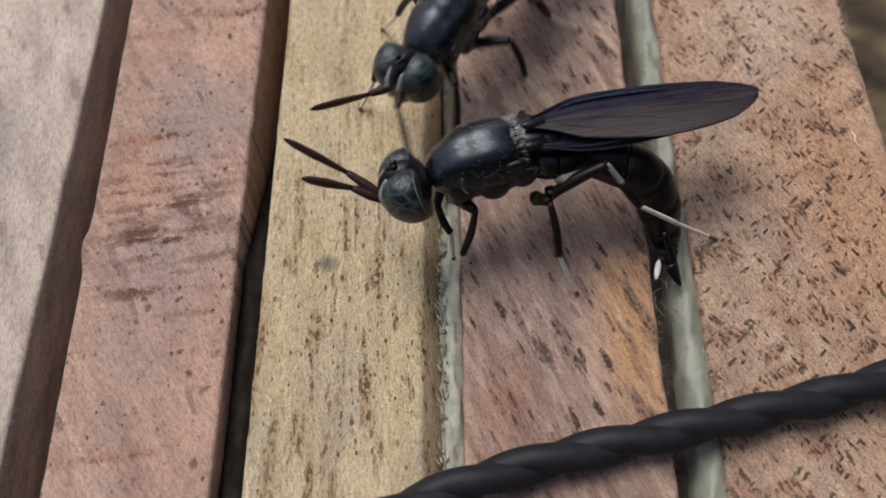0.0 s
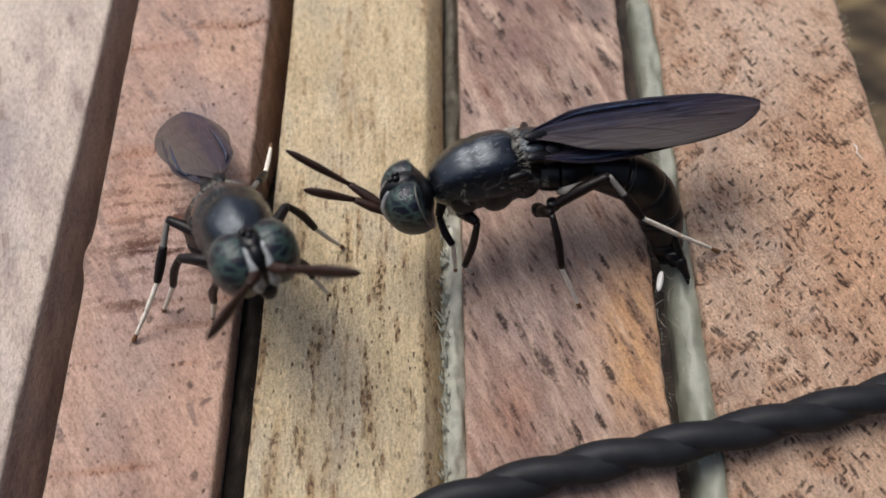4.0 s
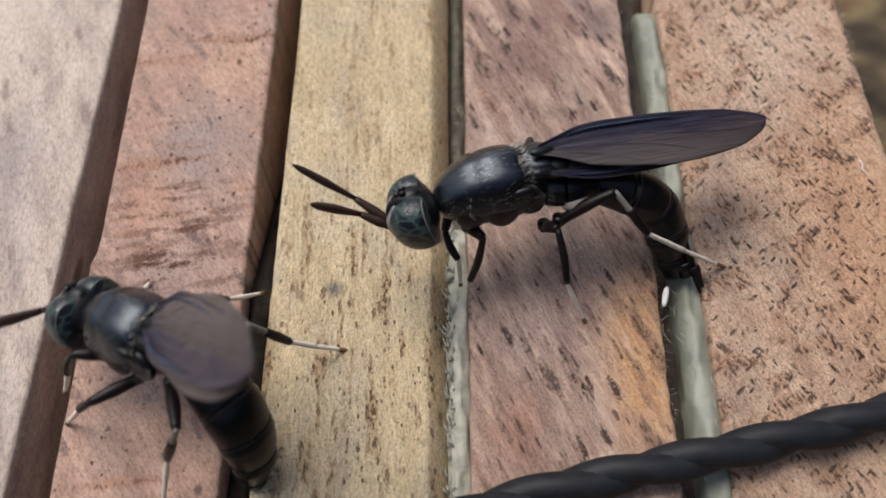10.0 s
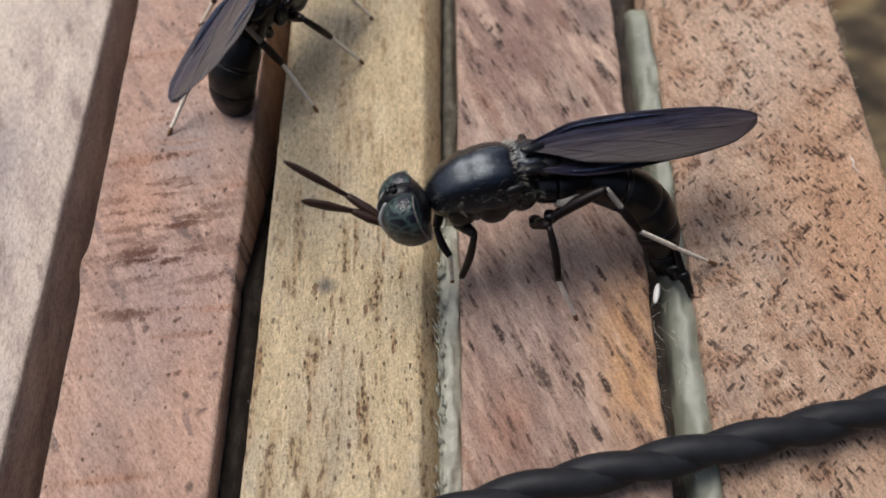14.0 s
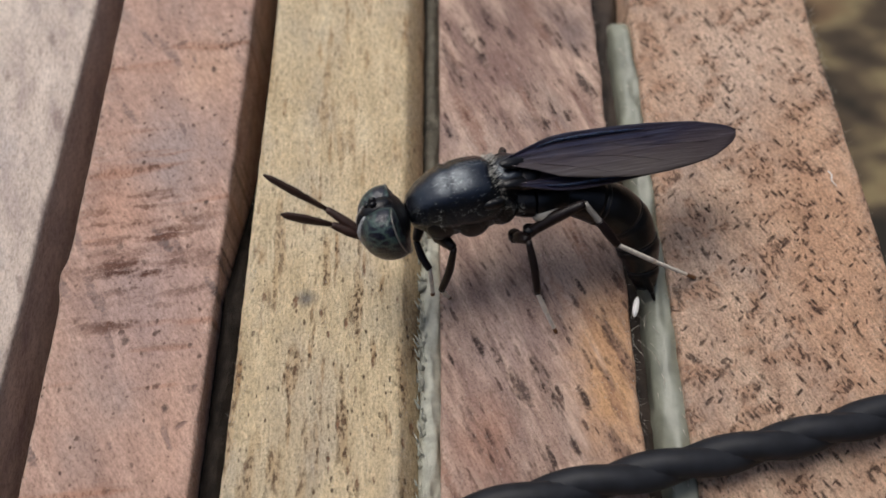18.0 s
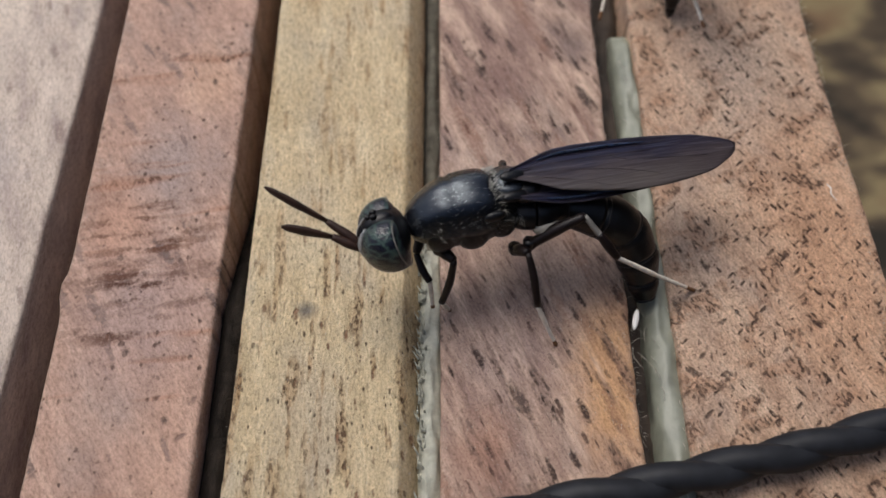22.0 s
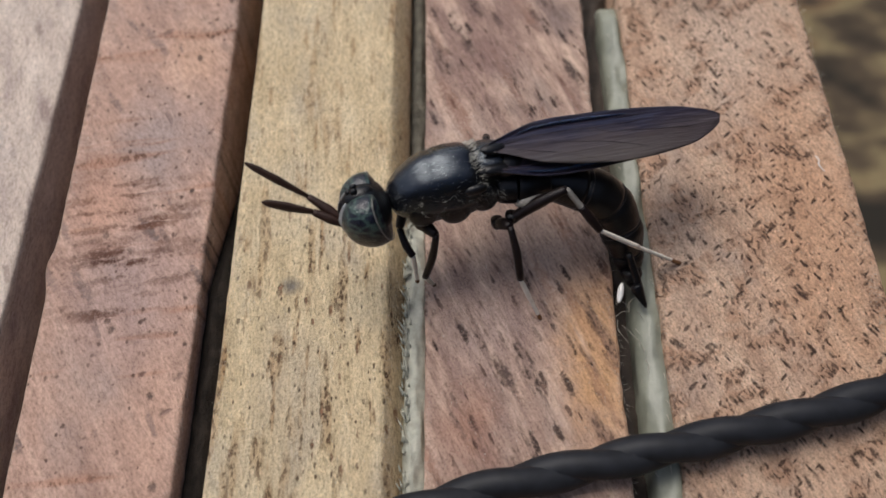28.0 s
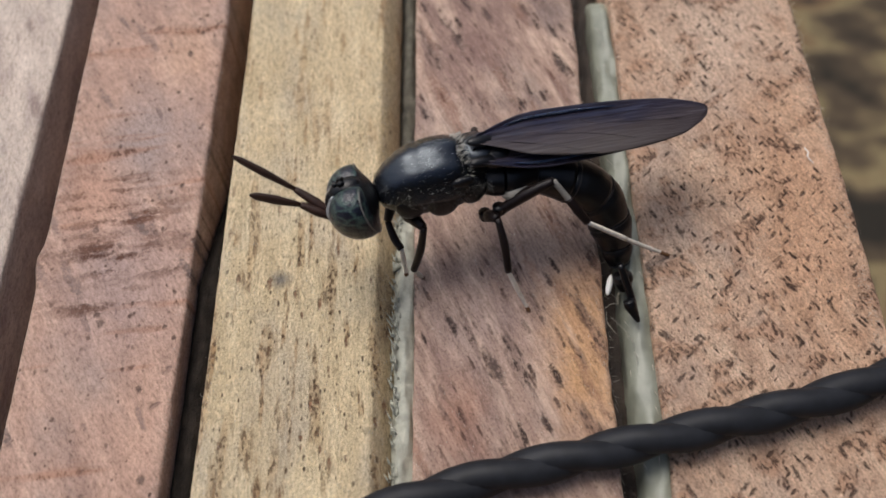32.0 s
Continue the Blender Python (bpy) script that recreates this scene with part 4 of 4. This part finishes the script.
fly_b = fly("black soldier fly walking about on the slats", mpose(4.95, 0, 5.15, 0, 12, 0) @ Matrix.Scale(1.06, 4),
            [((0.95, 0.15, 0.1), (1.9, 0.75, 0.35), (3.9, 2.75, 0.5)), ((0.95, -0.15, 0.1), (1.9, -0.75, 0.35), (3.9, -2.75, 0.5))],
            [(-0.8, 0, 5.2), (-2.3, 0, 5.35), (-3.8, 0, 5.1), (-5.1, 0, 4.3), (-6.1, 0, 3.1), (-6.7, 0, 1.7), (-7.0, 0, 0.6), (-7.0, 0, -0.4)],
            [0.7, 0.92, 1.06, 1.02, 0.84, 0.56, 0.32, 0.1], LEGS_B,
            WINGS_B, flat=1.28, wing_len=10.8, wide=1.13)


# ---- small things ----
egg = tagged(new("egg"), "tiny white elongated insect egg caught on fibres in the gap", "egg")
part("shell", blob((0, 0, 0), (0.16, 0.55, 0.16), 14), egg_white, egg)
egg.matrix_basis = mpose(10.95, -2.25, 0.2, 8, 0, -14)


ROWS_B = [  # seconds; thorax centre; yaw, pitch, roll; the wings' lift, swing and twist
    (0, 0.34, 8.54, 5.66, -123.2, -0.8, 3.4, 0, 0, 0),
    (0.3, -3.07, 4.95, 5.62, -145.5, 5.7, 4.8, 1.6, 1.8, -2.6),
    (0.5, -7.94, 3.39, 5.59, -139.4, 10, 5.8, 2.7, 3, -4.4),
    (1, -7.91, 1.82, 5.56, -133.6, 4, 14.9, 2.4, 2, -3.3),
    (1.5, -7.64, 1.56, 5.56, -128.8, 3.6, 14.3, 2, 1.6, -2.7),
    (2, -7.9, 1.85, 5.57, -133.1, 3.3, 13.7, 1.5, 1.3, -2),
    (2.3, -8.21, 1, 5.54, -127.1, 0.9, 7.2, 2.5, 3.4, -5.8),
    (2.5, -9.15, -0.14, 5.52, -120, -0.7, 2.9, 3.2, 4.8, -8.3),
    (2.7, -10.59, -1.4, 5.53, -109.8, -13.7, 2.1, 9.8, 0.3, -15),
    (3, -8.8, -2.4, 5.54, -73.4, -33.2, 0.8, 19.8, -6.6, -9),
    (3.5, -8.73, -2.94, 6.81, -65, -38.3, -5.2, 18, -4.3, -8),
    (4.5, -7.67, -2.64, 7.25, -47.3, -34.2, -7.1, 8.8, -0.6, 11.5),
    (5.5, -6.6, -2.36, 7.69, -29.6, -30.1, -8.9, -0.4, 3.1, 44),
    (6, -6.19, -2.23, 7.76, -24.8, -31.2, -8, 0.9, 3, 39),
    (6.5, -5.55, -1.28, 7.14, -16.7, -26.6, -11.8, 0.3, 2, 25.8),
    (6.8, -6.07, -2.3, 7.5, -24.9, -33.1, -9.2, 5.3, 7, 33),
    (7, -6.77, -4.82, 7.74, -49.1, -37.5, -7.4, 8.6, 10.4, 24),
    (7.2, -8.71, -6.24, 7.21, -74.9, -38.2, -2.4, 13.7, 3.4, 12),
    (7.5, -9.88, -7.11, 6.43, -82, -39.2, 5.1, 21.4, -7.1, -13.7),
    (7.8, -11.77, -9.16, 6.19, -109.2, -13.4, 5.3, -6, 8, -10),
    (8, -12.81, -10.46, 6.03, -133.9, 3.8, 5.5, -17, 16, -6),
    (8.2, -13.79, -8.29, 5.6, -146.5, 8.2, 6.6, 6.5, 3.5, -33.1),
    (8.5, -15.81, -6.25, 4.95, -184.3, 14.8, 8.2, 34.3, -30.5, -43.6),
    (9, -14.73, -6.89, 5.07, -199.2, 16.8, 19.3, 20.2, -23.6, -29.2),
    (9.5, -14.09, -6.9, 5.05, -194.1, 16.9, 19.4, 24.8, -24.9, -36.7),
    (10, -13.3, -5.75, 5.03, -207.9, 17, 19.5, 29.3, -26.3, -44.3),
    (10.2, -12.82, -4.54, 5.1, -224.6, 15.2, 9.6, 33.2, -8, -22.4),
    (10.5, -12.7, -1.68, 5.2, -263.1, 12.6, -5.3, 39.1, 19.5, 10.4),
    (10.7, -13.34, 0.53, 5.08, -276.7, 8.9, -2.4, 35.5, 16.7, -17.7),
    (10.9, -11.63, 3.59, 4.96, -304.3, 5.3, 0.5, 31.8, 13.9, -45.9),
    (11, -10, 6.6, 4.9, -301.6, 3.5, 2, 30, 14, -38),
    (11.2, -8.49, 7.55, 5, -300.8, 4.4, 0, 29.3, 13.9, -50.7),
    (11.5, -9.08, 7.75, 5.15, -294, 5.8, -3, 28.3, 15.9, -36.7),
    (12, -9.41, 7.77, 5.4, -283.4, 8.1, -7.9, 26.5, 19.4, -13.5),
    (12.5, -9.91, 8.7, 5.44, -284.9, 2.8, -9.2, 27.6, 21.4, -9.5),
    (13, -9.6, 13.73, 5.48, -286.5, -2.5, -10.6, 28.6, 26, -5.5),
    (13.5, -8.87, 14.07, 5.19, -295.5, -0.7, -2.5, 27.3, 12.9, -32.8),
    (14, -8.1, 14.5, 4.9, -298.6, 1.2, 5.6, 26, 11, -38),
    (14.5, -7.6, 14.32, 4.95, -296.7, -2, 7, 27, 10, -38),
    (15, -7, 14.3, 5, -292.8, -5.3, 8.4, 28, 10, -38),
    (15.5, -6.84, 18.21, 5.5, -307.1, -0.5, 1.4, 28.4, 27.3, -18.8),
    (16.5, 1.5, 25, 5.6, -322, 0, 0, 20, 0, 0),
    (17.5, 5, 32, 5.6, -305, 0, 0, 30, 0, 0),
    (19.5, 9.5, 30, 5.6, -285, 0, 0, 30, 0, 0),
    (20, 11.2, 27.6, 5.6, -276, 0, 4, 30, 0, 0),
    (20.5, 13.12, 23.54, 5.6, -272, 0, 0, 30, 0, 0),
    (21, 12.73, 22.19, 5.6, -272, 0, 0, 30, 0, 0),
    (21.5, 12.98, 25.86, 5.6, -274, 0, 0, 30, 0, 0),
    (22, 13.02, 27.15, 5.6, -255, 0, 0, 30, 0, 0),
    (22.4, 14.6, 32, 5.6, -280, 0, 0, 30, 0, 0),
    (27, 14.6, 32, 5.6, -275, 0, 0, 30, 0, 0),
    (27.5, 13.26, 24.55, 5.6, -268, 0, 0, 30, 0, 0),
    (27.9, 14.6, 32, 5.6, -270, 0, 0, 30, 0, 0),
    (32, 15, 33, 5.6, -270, 0, 0, 30, 0, 0),
]
FEET_B = {  # where a foot stands: seconds from, to; x, y
    "fore_l": [(1, 2.3, -8.51, -0.58), (3, 3.5, -5.88, -2.95), (5.5, 6.5, -0.92, -1.86), (7, 7, -3.41, -3.51)],
    "mid_l": [(0.5, 2.5, -2.80, 0.60), (3, 4.5, -4.78, 0.02), (7, 7.2, -2.69, -0.09), (9, 10, -17.20, -8.55)],
    "hind_l": [(19.5, 20, 7.03, 14.96), (1, 2.3, 1.63, 6.02), (9, 10, -12.24, -12.12), (10.5, 10.7, -14.78, -9.60), (11.5, 12.5, -13.97, 0.17), (13, 13, -13.74, 4.77), (13.5, 14.5, -14.49, 7.50), (15, 15.5, -15.11, 7.29)],
    "fore_r": [(3, 4.5, -10.81, -4.56), (5.5, 6, -6.08, -4.52), (6.5, 6.5, -5.14, -4.96), (11.5, 12.5, -4.73, 10.60)],
    "mid_r": [(3, 3.5, -12.52, -2.90), (5.5, 6.8, -8.62, -5.99), (7, 7, -8.46, -5.41), (10.5, 10.5, -7.06, -1.97), (12, 12.5, -4.59, 7.49), (13, 13, -5.25, 12.04), (14, 14, -4.22, 12.46), (15, 15, -1.72, 14.42)],
    "hind_r": [(20.5, 22, 17.58, 15.33), (3.5, 7.2, -14.45, -5.14), (7.5, 7.5, -2.71, -0.47), (8.5, 8.5, -6.47, -4.86), (9, 9.5, -6.46, -6.82), (10, 10.7, -4.74, -4.99), (11, 11, -8.43, -0.26), (11.5, 12.5, -6.70, 4.57), (13, 13, -6.16, 8.26), (13.5, 14.5, -6.58, 9.03), (15, 15.5, -6.62, 9.06)],
}


def strand_thing(name, label, category, pts, r, material):
    root = tagged(new(name), label, category)
    part("strand", tube(pts, [r] * (len(pts) - 1) + [r * 0.5], 6, sections=6), material, root)
    return root


rh = random.Random(5)
for k in range(5):
    x, y = 10.75 + rh.uniform(-0.2, 0.35), -2.6 + rh.uniform(-1.4, 1.4)
    pts = [(x, y, -0.15)]
    for _ in range(4):
        q = pts[-1]
        pts.append((q[0] + rh.uniform(-0.1, 0.35), q[1] + rh.uniform(-0.5, 0.4), q[2] + rh.uniform(-0.15, 0.3)))
    strand_thing("fibre", "fine curled pale wood fibre at the gap edge", "fibre", pts, 0.013, fibre_grey)
strand_thing("thread", "short white thread scrap on the salmon slat", "thread", [(22.35, 5.9, 0.12), (22.45, 5.6, 0.2), (22.4, 5.3, 0.16), (22.65, 4.9, 0.1)], 0.03, egg_white)


CURL_B = [(0, 0, 0), (0.3, -4, -6.5), (0.5, -6.7, -10.8), (1, -0.9, -16.6), (1.5, -1.2, -14.9), (2, -1.5, -13.2), (2.3, -1.6, -13.2), (2.5, -1.7, -13.2), (2.7, 3.5, -7.9), (3, 11.2, 0), (3.5, 17.1, 9.3), (4.5, 17.5, 8.9), (5.5, 17.8, 8.5), (6, 12.5, 6.8), (6.5, 7.4, 6.6), (6.8, 13.1, 2.6), (7, 16.9, 0), (7.2, 12.6, 0), (7.5, 6.3, 0), (7.8, 10.9, -7.4), (8, 14, -12.4), (8.2, 25.9, -7.3), (8.5, 43.7, 0.4), (9, 30.3, -2.6), (9.5, 34, -2.2), (10, 37.7, -1.7), (10.2, 33.8, 1), (10.5, 27.9, 5), (10.7, 27.6, 3), (10.9, 27.2, 1), (11, 27, 0), (11.2, 28.6, 0.5), (11.5, 31.1, 1.3), (12, 35.1, 2.5), (12.5, 31.3, 3.9), (13, 27.5, 5.3), (13.5, 32.8, 4.2), (14, 38, 3), (14.5, 28.5, 1.5), (15, 19, 0), (15.5, 34.4, -2.4), (16.5, 21.2, 0), (17.5, 12.4, 0), (19.5, 2, 0), (20, 0, 0), (20.5, 0, 0), (21, 0, 0), (21.5, 0, 0), (22, 0, 0), (22.4, 0, 0), (27, 0, 0), (27.5, 0, 0), (27.9, 0, 0), (32, 0, 0)]  # seconds; the abdomen's bend, degrees down and aside


def motions():
    walk(fly_b, [(r[0], stance(*r[1:7])) for r in ROWS_B])
    pivot = mpose(-0.3, 0, 6.8)
    for w, home in zip([o for o in fly_b.children if o.name.split(".")[0] == "wing"], WINGS_B):
        walk(w, [(r[0], pivot @ mpose(0, 0, 0, 0, 0, r[8]) @ mpose(0, 0, 0, 0, r[7], 0) @ mpose(0, 0, 0, r[9], 0, 0) @ pivot.inverted() @ home) for r in ROWS_B])

    belly = [o for o in fly_b.children if o.name.startswith("abdomen")][0]
    hinge = mpose(-1.0, 0, 5.2)
    walk(belly, [(t, hinge @ mpose(0, 0, 0, 0, 0, aside) @ mpose(0, 0, 0, 0, -curl, 0) @ hinge.inverted()) for t, curl, aside in CURL_B])

    # each foot is set on the boards: the knee bends, then the whole leg turns at its hip
    for lg in [o for o in fly_b.children if o.name.split(".")[0].endswith("_leg")]:
        hip, knee, foot = Vector(lg["hip"]), Vector(lg["knee"]) - Vector(lg["hip"]), Vector(lg["foot"]) - Vector(lg["hip"])
        shin = foot - knee
        axis = knee.cross(shin).normalized()
        a, b = knee.length, shin.length
        now = knee.angle(shin)
        stands = FEET_B[lg.name.split("_")[0] + ("_l" if hip.y > 0 else "_r")]
        whole, below = [], []
        for r in ROWS_B:
            body, level = stance(*r[1:7]), mpose(r[1], r[2], 0, 0, 0, r[4]) @ mpose(-2, 0, 0)
            spot = level @ (Vector(lg["foot"]) * MM)
            for t0, t1, x, y in stands:
                if t0 <= r[0] <= t1:
                    spot = Vector((x, y, 0.1)) * MM
            aim = (body.inverted() @ spot) / MM - hip
            d = min(max(aim.length, abs(a - b) + 0.3), (a + b) * 0.985)
            want = math.acos(max(-1.0, min(1.0, (d * d - a * a - b * b) / (2 * a * b))))
            bend = Matrix.Rotation(want - now, 4, axis)
            reach = knee + bend.to_3x3() @ shin
            whole.append((r[0], mpose(*hip) @ reach.rotation_difference(aim).to_matrix().to_4x4()))
            below.append((r[0], mpose(*knee) @ bend @ mpose(*-knee)))
        walk(lg, whole)
        for piece in lg.children:
            if not piece.name.startswith("femur"):
                walk(piece, below)

    # the standing fly feels about in the gap with its ovipositor
    turn = BODY_A.to_3x3().inverted()
    reach = [(0, -0.48, -0.95), (1, -0.33, -0.36), (3, -0.12, 0.02), (6, 0.26, -0.03), (8, 0.40, 0.63), (10, 0.44, 0.42), (12, 0.25, -0.23), (15, 0.26, 0.14), (18, -0.55, 0.65), (20, -0.41, 0.45), (22, -0.76, 1.48), (24, -0.16, 0.41), (27, -0.01, 0.39), (28, -0.30, -0.81), (29, -0.15, -2.64), (30, -0.32, -2.19), (31, -0.40, -2.24), (32, -0.23, -2.07)]
    tips = [o for o in fly_a.children_recursive if o.name.startswith("ovipositor")] + [o for o in fly_a.children_recursive if o.name.startswith("egg_tube")]
    for o, share in zip(tips, (0.55, 1.0, 0.8)):
        walk(o, [(t, Matrix.Translation(turn @ Vector((dx * MM * share, dy * MM * share, 1.5 * MM * share)))) for t, dx, dy in reach])


motions()
